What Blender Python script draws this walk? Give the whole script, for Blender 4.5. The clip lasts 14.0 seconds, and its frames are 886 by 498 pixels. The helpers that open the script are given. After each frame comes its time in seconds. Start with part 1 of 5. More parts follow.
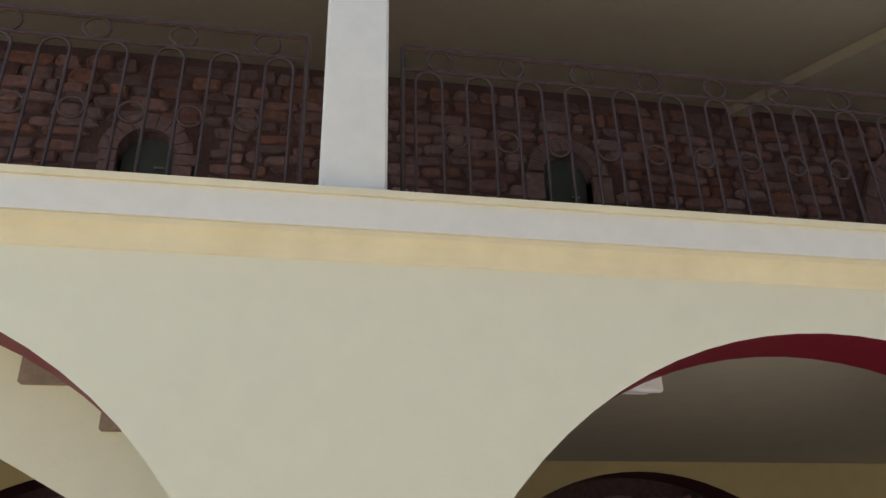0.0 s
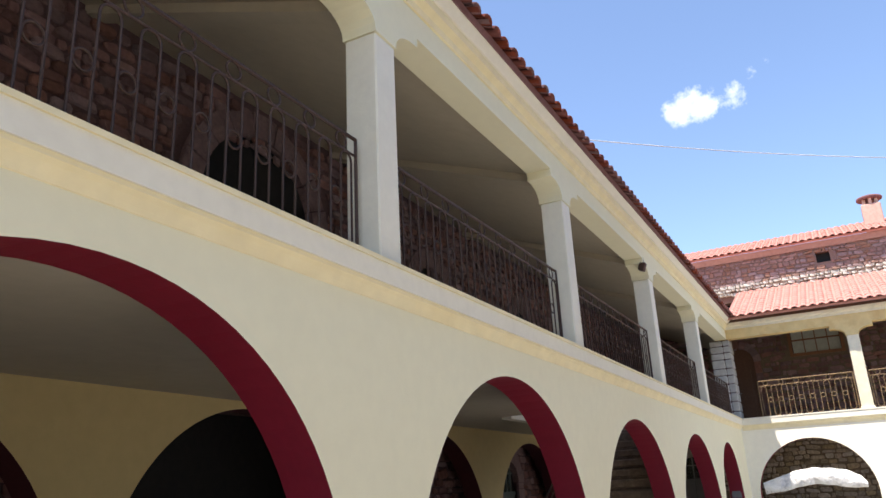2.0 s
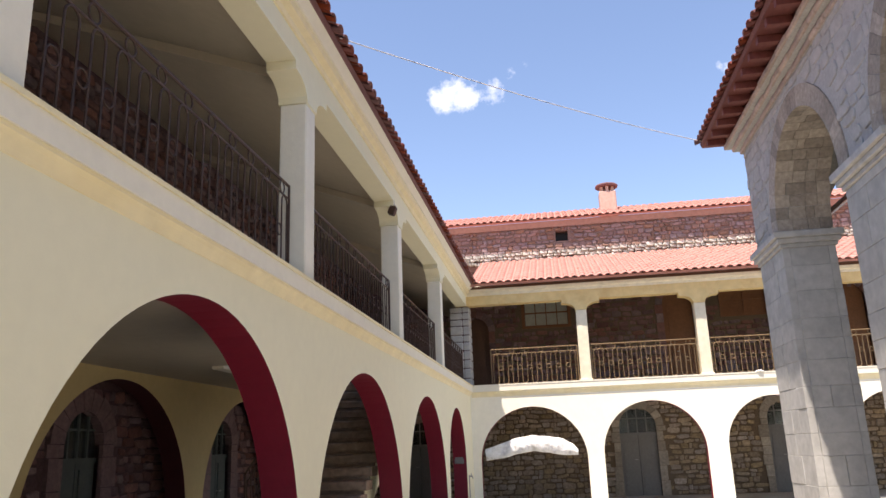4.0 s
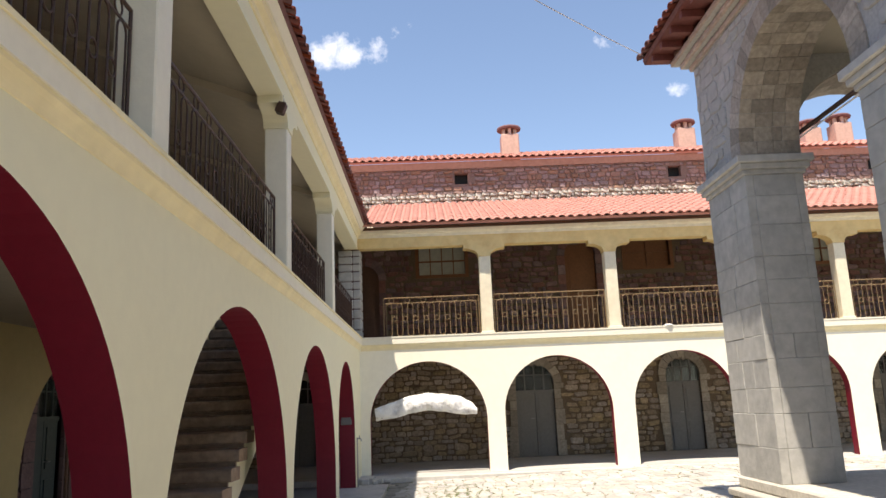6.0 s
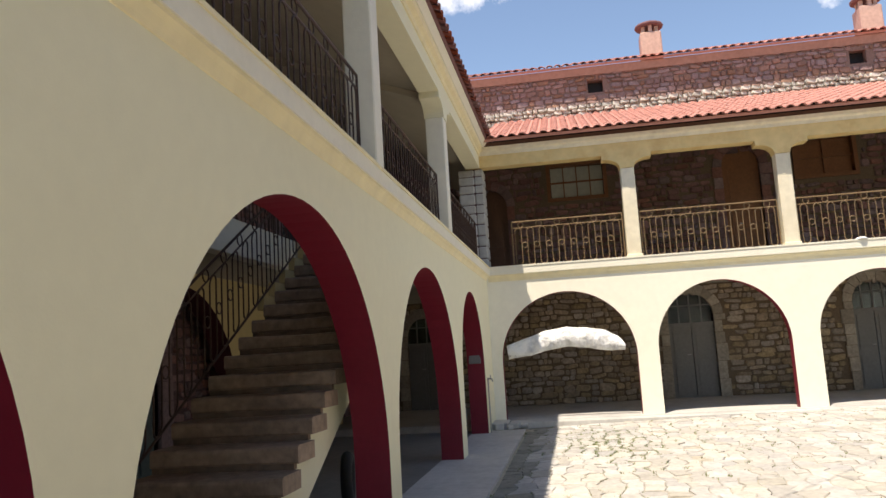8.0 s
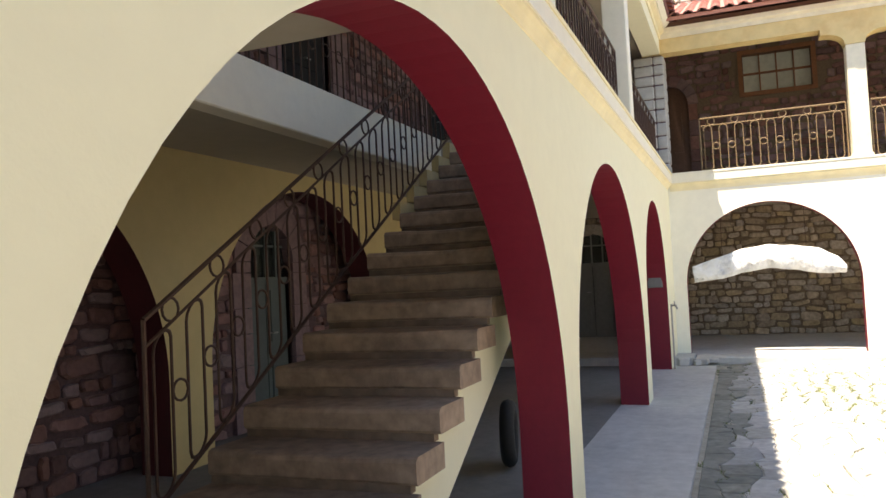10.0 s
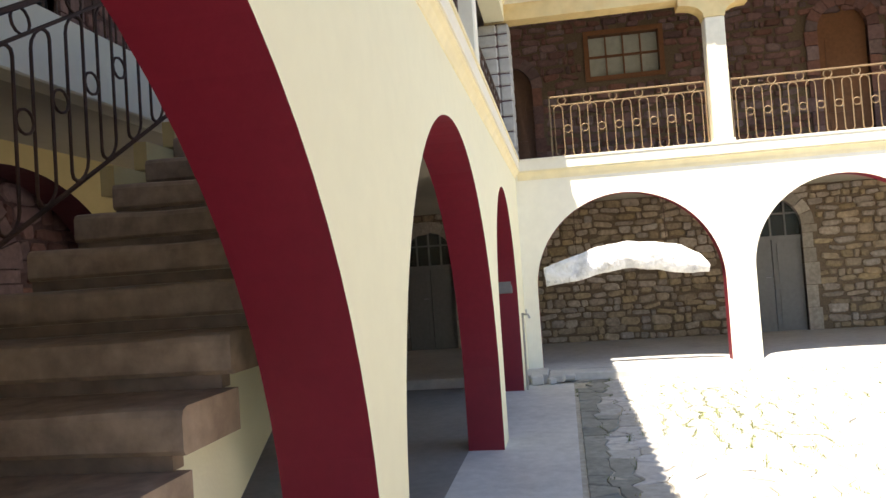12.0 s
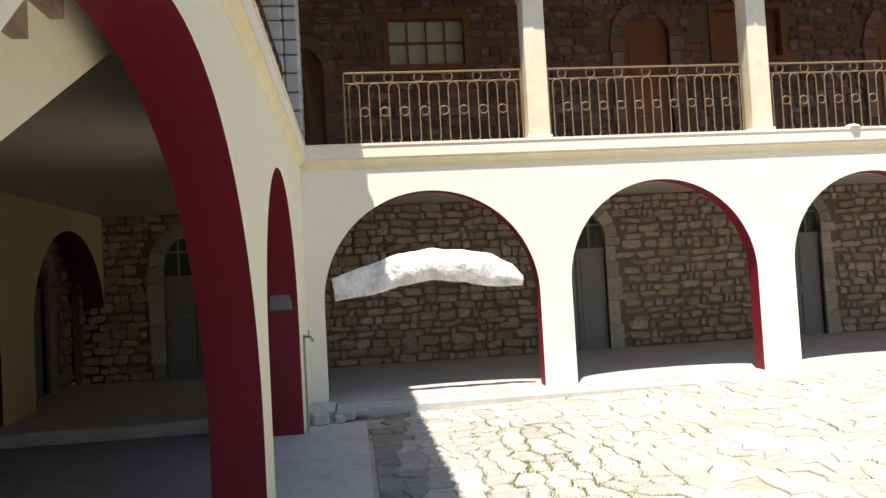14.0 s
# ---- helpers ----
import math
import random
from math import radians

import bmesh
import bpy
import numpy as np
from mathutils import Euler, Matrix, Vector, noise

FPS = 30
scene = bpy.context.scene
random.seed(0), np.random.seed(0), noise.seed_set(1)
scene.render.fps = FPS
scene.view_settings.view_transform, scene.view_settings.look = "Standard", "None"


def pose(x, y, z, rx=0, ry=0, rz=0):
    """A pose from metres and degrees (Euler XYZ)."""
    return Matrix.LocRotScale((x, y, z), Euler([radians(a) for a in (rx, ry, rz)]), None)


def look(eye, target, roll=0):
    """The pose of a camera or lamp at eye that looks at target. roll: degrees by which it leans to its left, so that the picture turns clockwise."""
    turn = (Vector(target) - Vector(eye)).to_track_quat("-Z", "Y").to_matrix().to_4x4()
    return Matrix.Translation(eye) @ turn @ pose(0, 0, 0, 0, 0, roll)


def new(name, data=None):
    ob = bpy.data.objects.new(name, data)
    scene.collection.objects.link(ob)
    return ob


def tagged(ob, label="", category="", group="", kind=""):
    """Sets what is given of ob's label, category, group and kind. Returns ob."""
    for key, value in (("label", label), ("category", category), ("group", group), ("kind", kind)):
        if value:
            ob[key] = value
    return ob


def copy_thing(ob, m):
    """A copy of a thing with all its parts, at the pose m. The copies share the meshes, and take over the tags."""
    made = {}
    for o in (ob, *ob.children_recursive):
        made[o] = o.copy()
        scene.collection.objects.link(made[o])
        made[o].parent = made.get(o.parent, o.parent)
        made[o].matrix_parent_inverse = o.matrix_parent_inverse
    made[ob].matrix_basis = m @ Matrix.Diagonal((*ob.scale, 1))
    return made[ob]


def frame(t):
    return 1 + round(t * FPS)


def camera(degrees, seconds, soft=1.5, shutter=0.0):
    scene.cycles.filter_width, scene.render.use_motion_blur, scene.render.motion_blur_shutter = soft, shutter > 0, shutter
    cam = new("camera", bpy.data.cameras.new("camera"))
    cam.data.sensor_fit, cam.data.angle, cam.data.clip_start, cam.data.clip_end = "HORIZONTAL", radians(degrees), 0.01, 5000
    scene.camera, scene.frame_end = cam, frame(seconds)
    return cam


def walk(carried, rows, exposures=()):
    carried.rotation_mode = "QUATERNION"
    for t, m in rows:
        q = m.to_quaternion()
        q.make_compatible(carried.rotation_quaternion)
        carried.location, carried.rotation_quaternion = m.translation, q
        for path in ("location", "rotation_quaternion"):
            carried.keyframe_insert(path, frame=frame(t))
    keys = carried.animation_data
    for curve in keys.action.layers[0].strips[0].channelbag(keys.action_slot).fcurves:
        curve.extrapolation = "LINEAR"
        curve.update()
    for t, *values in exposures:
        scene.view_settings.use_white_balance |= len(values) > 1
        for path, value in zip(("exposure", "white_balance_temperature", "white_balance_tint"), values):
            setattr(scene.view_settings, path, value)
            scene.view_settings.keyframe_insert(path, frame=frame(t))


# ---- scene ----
cam = camera(60.5, 14.0)
PATH = [
    (0, (1.215, 0.492, 1.678), (1.553, 2.261, 2.546), -1.5),
    (0.5, (0.937, 0.453, 1.759), (1.915, 1.982, 2.599), -3.6),
    (1, (0.976, 0.376, 1.775), (2.265, 1.686, 2.563), -3.5),
    (1.5, (1.012, 0.553, 1.753), (2.606, 1.576, 2.395), -5.0),
    (2, (1.350, 0.543, 1.667), (3.043, 1.410, 2.284), -3.0),
    (2.5, (1.644, 0.48, 1.632), (3.492, 1.098, 2.084), -0.5),
    (3, (2.055, 0.614, 1.668), (3.947, 1.054, 2.145), -2.2),
    (3.5, (2.512, 0.709, 1.664), (4.401, 1.099, 2.193), -1.3),
    (4, (2.956, 0.884, 1.616), (4.871, 1.156, 2.126), -2.2),
    (6.3, (5.463, 1.529, 1.626), (7.43, 1.428, 1.977), -3.9),
    (6.5, (5.673, 1.542, 1.627), (7.649, 1.434, 1.92), -5.9),
    (7, (6.184, 1.442, 1.617), (8.148, 1.342, 1.981), -4.4),
    (7.5, (6.659, 1.373, 1.611), (8.642, 1.44, 1.864), -2.3),
    (8, (7.271, 1.490, 1.506), (9.227, 1.807, 1.777), -3.4),
    (8.5, (7.823, 1.600, 1.555), (9.698, 2.277, 1.707), -2.1),
    (8.7, (7.958, 1.645, 1.501), (9.819, 2.372, 1.589), -1.1),
    (10.8, (9.882, 2.224, 1.56), (11.753, 2.925, 1.646), -3.6),
    (11, (10.072, 2.169, 1.563), (11.954, 2.841, 1.639), -3.3),
    (11.5, (10.809, 2.417, 1.564), (12.764, 2.834, 1.642), -5.2),
    (12, (11.385, 2.479, 1.550), (13.359, 2.791, 1.622), -3.9),
    (12.5, (11.924, 2.603, 1.5), (13.918, 2.758, 1.532), -3.4),
    (13, (12.392, 2.63, 1.52), (14.387, 2.5, 1.597), -3.7),
    (13.5, (12.863, 2.585, 1.59), (14.859, 2.465, 1.628), -1.9),
    (14, (13.344, 2.534, 1.518), (15.329, 2.295, 1.592), -3.2),
]
EXPOSURES = [(0.0, 0.94, 6700, 13), (1.0, 1.0, 6650, 14), (2.0, 1.06, 6800, 14), (3.0, 0.99, 7050, 18), (4.0, 0.93, 7250, 18), (6.5, 0.69, 7500, 12), (8.0, 0.6, 7500, 12), (8.7, 0.77, 7550, 12), (10.8, 1.78, 7450, 11), (11.5, 1.72, 7350, 11), (12.5, 1.47, 7250, 11), (13.5, 0.95, 7150, 13), (14.0, 0.83, 7150, 13)]
walk(cam, [(t, look(eye, target, roll)) for t, eye, target, roll in PATH], EXPOSURES)

# ---- light ----
SUN_TO = Vector((-0.37, 0.158, 1.0)).normalized()
SUN_EL = math.asin(SUN_TO.z)
SUN_AZ = math.atan2(SUN_TO.x, SUN_TO.y)
sun = new("sun", bpy.data.lights.new("sun", "SUN"))
sun.data.energy, sun.data.angle, sun.data.color = 4.6, radians(0.53), (1.0, 0.96, 0.9)
sun.matrix_world = look(SUN_TO * 60, (0, 0, 0))

world = bpy.data.worlds.new("world")
scene.world = world
world.use_nodes = True
wn, wl = world.node_tree.nodes, world.node_tree.links
wn.clear()
w_out, w_bg = wn.new("ShaderNodeOutputWorld"), wn.new("ShaderNodeBackground")
sky = wn.new("ShaderNodeTexSky")
sky.sky_type, sky.sun_disc = "NISHITA", False
sky.sun_elevation, sky.sun_rotation = SUN_EL, SUN_AZ
sky.altitude, sky.air_density, sky.dust_density, sky.ozone_density = 900, 1.0, 0.5, 2.6
w_bg.inputs["Strength"].default_value = 0.15
geo = wn.new("ShaderNodeTexCoord")
CLOUDS = []   # (direction, cosine of the half-width, weight)


def cloud_chain(base):
    """Small fair-weather clouds, broken up by noise, over the clear sky."""
    nz = wn.new("ShaderNodeTexNoise")
    nz.inputs["Scale"].default_value, nz.inputs["Detail"].default_value = 22.0, 8.0
    nz.inputs["Roughness"].default_value = 0.62
    wl.new(geo.outputs["Generated"], nz.inputs["Vector"])
    total = None
    for way, half, weight in CLOUDS:
        dot = wn.new("ShaderNodeVectorMath")
        dot.operation = "DOT_PRODUCT"
        dot.inputs[1].default_value = Vector(way).normalized()
        wl.new(geo.outputs["Generated"], dot.inputs[0])
        ramp = wn.new("ShaderNodeMapRange")
        ramp.inputs["From Min"].default_value, ramp.inputs["From Max"].default_value = half, 1.0
        ramp.inputs["To Min"].default_value, ramp.inputs["To Max"].default_value = 0.0, weight
        wl.new(dot.outputs["Value"], ramp.inputs["Value"])
        if total is None:
            total = ramp.outputs["Result"]
        else:
            mx = wn.new("ShaderNodeMath")
            mx.operation = "MAXIMUM"
            wl.new(total, mx.inputs[0]), wl.new(ramp.outputs["Result"], mx.inputs[1])
            total = mx.outputs[0]
    add = wn.new("ShaderNodeMath")
    add.operation = "MULTIPLY_ADD"
    wl.new(nz.outputs["Fac"], add.inputs[0])
    add.inputs[1].default_value = 2.6
    wl.new(total, add.inputs[2])
    cut = wn.new("ShaderNodeMapRange")
    cut.inputs["From Min"].default_value, cut.inputs["From Max"].default_value = 1.75, 3.0
    wl.new(add.outputs[0], cut.inputs["Value"])
    gate = wn.new("ShaderNodeMath")
    gate.operation, gate.use_clamp = "MULTIPLY", True
    soft = wn.new("ShaderNodeMath")
    soft.operation, soft.use_clamp = "MULTIPLY", True
    soft.inputs[1].default_value = 3.0
    wl.new(total, soft.inputs[0])
    wl.new(cut.outputs["Result"], gate.inputs[0]), wl.new(soft.outputs[0], gate.inputs[1])
    mix = wn.new("ShaderNodeMix")
    mix.data_type = "RGBA"
    wl.new(gate.outputs[0], mix.inputs["Factor"])
    wl.new(base, mix.inputs["A"])
    mix.inputs["B"].default_value = (9.5, 9.6, 10.0, 1)
    return mix.outputs["Result"]


CLOUDS += [((0.887, 0.116, 0.443), 0.9995, 0.8), ((0.889, 0.086, 0.438), 0.99945, 0.95), ((0.889, 0.056, 0.434), 0.9996, 0.7),
           ((0.876, -0.314, 0.371), 0.9998, 0.6), ((0.872, -0.322, 0.382), 0.9999, 0.35), ((0.876, -0.235, 0.44), 0.9997, 0.55), ((0.90, 0.02, 0.47), 0.9997, 0.5)]
wl.new(cloud_chain(sky.outputs["Color"]), w_bg.inputs["Color"])
wl.new(w_bg.outputs["Background"], w_out.inputs["Surface"])

# ---- materials ----


def mat(name, color, rough=0.8, metal=0.0, grain=40.0, var=0.12, stain=0.0, stain_scale=1.2, bump=0.15, bump_scale=None,
        island=0.0, rand=0.0, tint=None, spec=0.4, bump_dist=0.01, stain_color=None):
    """A surface with grain, larger stains, fine relief, and shifts from piece to piece."""
    m = bpy.data.materials.new(name)
    m.use_nodes = True
    n, l = m.node_tree.nodes, m.node_tree.links
    b = n["Principled BSDF"]
    b.inputs["Roughness"].default_value, b.inputs["Metallic"].default_value = rough, metal
    b.inputs["Specular IOR Level"].default_value = spec
    geom = n.new("ShaderNodeNewGeometry")
    nz = n.new("ShaderNodeTexNoise")
    nz.inputs["Scale"].default_value, nz.inputs["Detail"].default_value = grain, 5.0
    l.new(geom.outputs["Position"], nz.inputs["Vector"])
    hsv = n.new("ShaderNodeHueSaturation")
    hsv.inputs["Color"].default_value = (*color, 1)
    base = n.new("ShaderNodeMapRange")
    base.inputs["From Min"].default_value, base.inputs["From Max"].default_value = 0.25, 0.75
    base.inputs["To Min"].default_value, base.inputs["To Max"].default_value = 1 - var, 1 + var
    l.new(nz.outputs["Fac"], base.inputs["Value"])
    value = base.outputs["Result"]
    for weight, source in ((island, geom.outputs["Random Per Island"]), (rand, None)):
        if not weight:
            continue
        if source is None:
            source = n.new("ShaderNodeObjectInfo").outputs["Random"]
        mr = n.new("ShaderNodeMapRange")
        mr.inputs["To Min"].default_value, mr.inputs["To Max"].default_value = 1 - weight, 1 + weight
        l.new(source, mr.inputs["Value"])
        mul = n.new("ShaderNodeMath")
        mul.operation = "MULTIPLY"
        l.new(value, mul.inputs[0]), l.new(mr.outputs["Result"], mul.inputs[1])
        value = mul.outputs[0]
        if tint:
            hue = n.new("ShaderNodeMapRange")
            wn2 = n.new("ShaderNodeTexWhiteNoise")
            wn2.noise_dimensions = "1D"
            l.new(source, wn2.inputs["W"])
            hue.inputs["To Min"].default_value, hue.inputs["To Max"].default_value = 0.5 - tint, 0.5 + tint
            l.new(wn2.outputs["Value"], hue.inputs["Value"])
            l.new(hue.outputs["Result"], hsv.inputs["Hue"])
            sat = n.new("ShaderNodeMapRange")
            sat.inputs["To Min"].default_value, sat.inputs["To Max"].default_value = 0.55, 1.35
            l.new(wn2.outputs["Value"], sat.inputs["Value"])
            l.new(sat.outputs["Result"], hsv.inputs["Saturation"])
    l.new(value, hsv.inputs["Value"])
    out = hsv.outputs["Color"]
    if stain:
        st = n.new("ShaderNodeTexNoise")
        st.inputs["Scale"].default_value, st.inputs["Detail"].default_value, st.inputs["Roughness"].default_value = stain_scale, 7.0, 0.65
        l.new(geom.outputs["Position"], st.inputs["Vector"])
        mr = n.new("ShaderNodeMapRange")
        mr.inputs["From Min"].default_value, mr.inputs["From Max"].default_value = 0.48, 0.72
        mr.inputs["To Max"].default_value = stain
        l.new(st.outputs["Fac"], mr.inputs["Value"])
        mix = n.new("ShaderNodeMix")
        mix.data_type = "RGBA"
        l.new(mr.outputs["Result"], mix.inputs["Factor"]), l.new(out, mix.inputs["A"])
        sc = stain_color or [c * 0.55 for c in color]
        mix.inputs["B"].default_value = (*sc, 1)
        out = mix.outputs["Result"]
    l.new(out, b.inputs["Base Color"])
    if bump:
        bn = n.new("ShaderNodeTexNoise")
        bn.inputs["Scale"].default_value, bn.inputs["Detail"].default_value = bump_scale or grain * 0.7, 6.0
        l.new(geom.outputs["Position"], bn.inputs["Vector"])
        bp = n.new("ShaderNodeBump")
        bp.inputs["Strength"].default_value, bp.inputs["Distance"].default_value = bump, bump_dist
        l.new(bn.outputs["Fac"], bp.inputs["Height"])
        l.new(bp.outputs["Normal"], b.inputs["Normal"])
    return m


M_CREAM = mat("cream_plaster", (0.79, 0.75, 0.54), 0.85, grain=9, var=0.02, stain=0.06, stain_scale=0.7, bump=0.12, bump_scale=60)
# Paler copy of the cream plaster; whitening by full sun is in its colour.
M_CREAM_E = mat("sunlit_pale_cream_plaster", (0.82, 0.785, 0.655), 0.85, grain=9, var=0.03, stain=0.12, stain_scale=0.7, bump=0.12, bump_scale=60)
M_INNER = mat("ochre_plaster", (0.57, 0.455, 0.225), 0.85, grain=9, var=0.04, stain=0.15, stain_scale=0.9, bump=0.12, bump_scale=60)
M_WHITE = mat("white_trim_paint", (0.79, 0.75, 0.62), 0.75, grain=14, var=0.03, stain=0.12, stain_scale=2.5, bump=0.15, bump_scale=50)
M_YELLOW = mat("yellow_trim_paint", (0.80, 0.71, 0.46), 0.8, grain=6, var=0.08, stain=0.5, stain_scale=2.2, bump=0.12, bump_scale=50, stain_color=(0.78, 0.66, 0.38))
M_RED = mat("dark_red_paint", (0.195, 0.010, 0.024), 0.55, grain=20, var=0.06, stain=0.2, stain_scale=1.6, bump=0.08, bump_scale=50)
# Darker copy of the red paint, with the inner arcade's shade in its colour.
M_RED_D = mat("shaded_dark_red_paint", (0.075, 0.014, 0.018), 0.7, grain=20, var=0.1, stain=0.3, stain_scale=1.6, bump=0.1, bump_scale=50)
M_OCHRE = mat("stained_ochre_plaster", (0.68, 0.52, 0.25), 0.85, grain=5, var=0.1, stain=0.75, stain_scale=1.6, bump=0.15, bump_scale=50, stain_color=(0.52, 0.31, 0.12))
M_COLUMN = mat("weathered_cream_paint", (0.72, 0.65, 0.49), 0.8, grain=9, var=0.08, stain=0.4, stain_scale=2.6, bump=0.15, bump_scale=50, stain_color=(0.52, 0.44, 0.30))
M_RUBBLE = mat("rubble_stone", (0.36, 0.285, 0.21), 0.9, grain=16, var=0.32, stain=0.5, stain_scale=7, bump=0.7, bump_scale=28, island=0.24, tint=0.010)
M_RUBBLE_P = mat("rubble_stone_piece", (0.36, 0.285, 0.21), 0.9, grain=16, var=0.32, stain=0.5, stain_scale=7, bump=0.7, bump_scale=28, rand=0.24, tint=0.010)
M_REDSTONE = mat("brown_stone", (0.218, 0.122, 0.116), 0.9, grain=20, var=0.25, stain=0.4, stain_scale=5, bump=0.5, bump_scale=35, island=0.32, tint=0.02)
M_REDSTONE_P = mat("brown_stone_piece", (0.218, 0.122, 0.116), 0.9, grain=20, var=0.25, stain=0.4, stain_scale=5, bump=0.5, bump_scale=35, rand=0.32, tint=0.02)
M_MORTAR = mat("mortar", (0.17, 0.125, 0.085), 0.95, grain=30, var=0.25, bump=0.4)
M_MORTAR_P = mat("pinkish_mortar", (0.22, 0.145, 0.12), 0.95, grain=30, var=0.25, bump=0.4)
M_MORTAR_D = mat("dark_mortar", (0.115, 0.07, 0.07), 0.95, grain=30, var=0.25, bump=0.4)
M_ASHLAR = mat("grey_ashlar", (0.44, 0.435, 0.41), 0.9, grain=9, var=0.13, stain=0.45, stain_scale=2.6, bump=0.35, bump_scale=24, rand=0.07, island=0.06)
M_JOINT = mat("pale_joint", (0.43, 0.425, 0.40), 0.95, grain=30, var=0.15, bump=0.3)
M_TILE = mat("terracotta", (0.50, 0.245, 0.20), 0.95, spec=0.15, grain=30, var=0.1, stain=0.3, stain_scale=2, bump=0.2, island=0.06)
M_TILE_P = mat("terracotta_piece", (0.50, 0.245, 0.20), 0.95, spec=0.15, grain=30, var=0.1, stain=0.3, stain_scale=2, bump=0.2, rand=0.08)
# Dark terracotta; for the north eave it holds the shade seen from below.
M_TILE_DARK = mat("dark_terracotta", (0.19, 0.058, 0.048), 0.85, grain=30, var=0.15, stain=0.4, stain_scale=3, bump=0.25, island=0.18, tint=0.012)
M_TILE_DARK_P = mat("dark_terracotta_piece", (0.19, 0.058, 0.048), 0.85, grain=30, var=0.15, stain=0.4, stain_scale=3, bump=0.25, rand=0.2, tint=0.012)
M_ROOF_TRIM = mat("pinkish_eave_plaster", (0.37, 0.24, 0.205), 0.9, grain=12, var=0.12, stain=0.3, stain_scale=2)
M_COBBLE = mat("pale_paving_stone", (0.455, 0.43, 0.39), 0.92, grain=16, var=0.18, stain=0.45, stain_scale=2.2, bump=0.4, bump_scale=25, island=0.16, tint=0.008)
M_COBBLE_P = mat("pale_paving_stone_piece", (0.44, 0.42, 0.385), 0.92, grain=16, var=0.22, stain=0.5, stain_scale=2.6, bump=0.5, bump_scale=25, rand=0.18, tint=0.008)
# Dark copy of the paving stone; the eave's shadow is put into its colour.
M_COBBLE_D = mat("shade_darkened_paving_stone", (0.245, 0.24, 0.205), 0.9, grain=16, var=0.3, stain=0.6, stain_scale=4, bump=0.5, bump_scale=25, rand=0.2)
M_EARTH = mat("sandy_earth", (0.40, 0.36, 0.29), 0.95, grain=14, var=0.25, stain=0.4, stain_scale=1.2, bump=0.5, stain_color=(0.25, 0.23, 0.15))
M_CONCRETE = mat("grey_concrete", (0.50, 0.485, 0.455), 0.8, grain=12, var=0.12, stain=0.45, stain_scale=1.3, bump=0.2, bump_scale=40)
# Shaded copy of the grey concrete: arcade shade is painted into the base colour.
M_FLOOR_D = mat("shade_darkened_concrete", (0.21, 0.20, 0.185), 0.85, grain=12, var=0.12, stain=0.4, stain_scale=1.2, bump=0.2, bump_scale=40)
M_STEP = mat("worn_stone_step", (0.31, 0.225, 0.16), 0.85, grain=14, var=0.28, stain=0.6, stain_scale=3.2, bump=0.35, bump_scale=22, rand=0.12, stain_color=(0.14, 0.095, 0.07))
M_RISER = mat("stained_stone_riser", (0.25, 0.18, 0.13), 0.88, grain=10, var=0.3, stain=0.6, stain_scale=3, bump=0.25, bump_scale=25)
# Lighter tan copy of the railing iron, with sunlight put into the colour.
M_IRON = mat("sunlit_brown_iron", (0.26, 0.175, 0.095), 0.5, metal=0.3, grain=60, var=0.2, stain=0.3, stain_scale=9, bump=0.1)
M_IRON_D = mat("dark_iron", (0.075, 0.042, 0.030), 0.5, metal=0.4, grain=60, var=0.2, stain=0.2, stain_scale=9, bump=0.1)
M_DOOR = mat("grey_painted_wood", (0.19, 0.185, 0.18), 0.6, grain=15, var=0.1, stain=0.2, stain_scale=3, bump=0.15)
M_DOORG = mat("grey_green_wood", (0.085, 0.105, 0.10), 0.6, grain=15, var=0.1, stain=0.2, stain_scale=3, bump=0.15)
M_WOOD = mat("orange_wood", (0.23, 0.10, 0.045), 0.55, grain=18, var=0.15, stain=0.2, stain_scale=4, bump=0.15)
M_WOOD_D = mat("dark_brown_wood", (0.13, 0.065, 0.04), 0.6, grain=18, var=0.15, stain=0.2, stain_scale=4, bump=0.15)
M_CURTAIN = mat("pale_curtain", (0.48, 0.50, 0.44), 0.9, grain=12, var=0.1, bump=0.2)
# Near-black that paints unlit depth into doors, vents and the backing wall.
M_DARK = mat("unlit_interior_black", (0.02, 0.02, 0.02), 0.9, grain=10, var=0.2)
M_CEIL = mat("gallery_ceiling_plaster", (0.50, 0.44, 0.33), 0.9, grain=8, var=0.04, stain=0.25, stain_scale=0.6, bump=0.1)
M_CEIL_LOW = mat("arcade_ceiling_plaster", (0.48, 0.43, 0.33), 0.9, grain=8, var=0.04, stain=0.2, stain_scale=0.6, bump=0.1)
# The grey stain noise paints the shade of folds into the white.
M_SHEET = mat("white_sheet", (0.78, 0.78, 0.76), 0.6, grain=6, var=0.04, stain=0.8, stain_scale=4, bump=0.8, bump_scale=9, bump_dist=0.06, stain_color=(0.36, 0.37, 0.40))
M_RUBBER = mat("black_rubber", (0.02, 0.02, 0.02), 0.8, grain=30, var=0.2)
M_STEEL = mat("galvanised_pipe", (0.38, 0.38, 0.37), 0.45, metal=0.8, grain=30, var=0.1, stain=0.3, stain_scale=8)
M_GRASS = mat("grass", (0.17, 0.20, 0.075), 0.8, grain=10, var=0.3, bump=0, island=0.4)
M_CABLE = mat("pale_cable", (0.75, 0.72, 0.70), 0.6, bump=0)
M_PINKSTONE = mat("pinkish_stone", (0.29, 0.18, 0.155), 0.9, grain=20, var=0.25, stain=0.4, stain_scale=5, bump=0.5, bump_scale=35, island=0.2, tint=0.02)
M_PINKSTONE_P = mat("pinkish_stone_piece", (0.29, 0.18, 0.155), 0.9, grain=20, var=0.25, stain=0.4, stain_scale=5, bump=0.5, bump_scale=35, rand=0.2, tint=0.02)
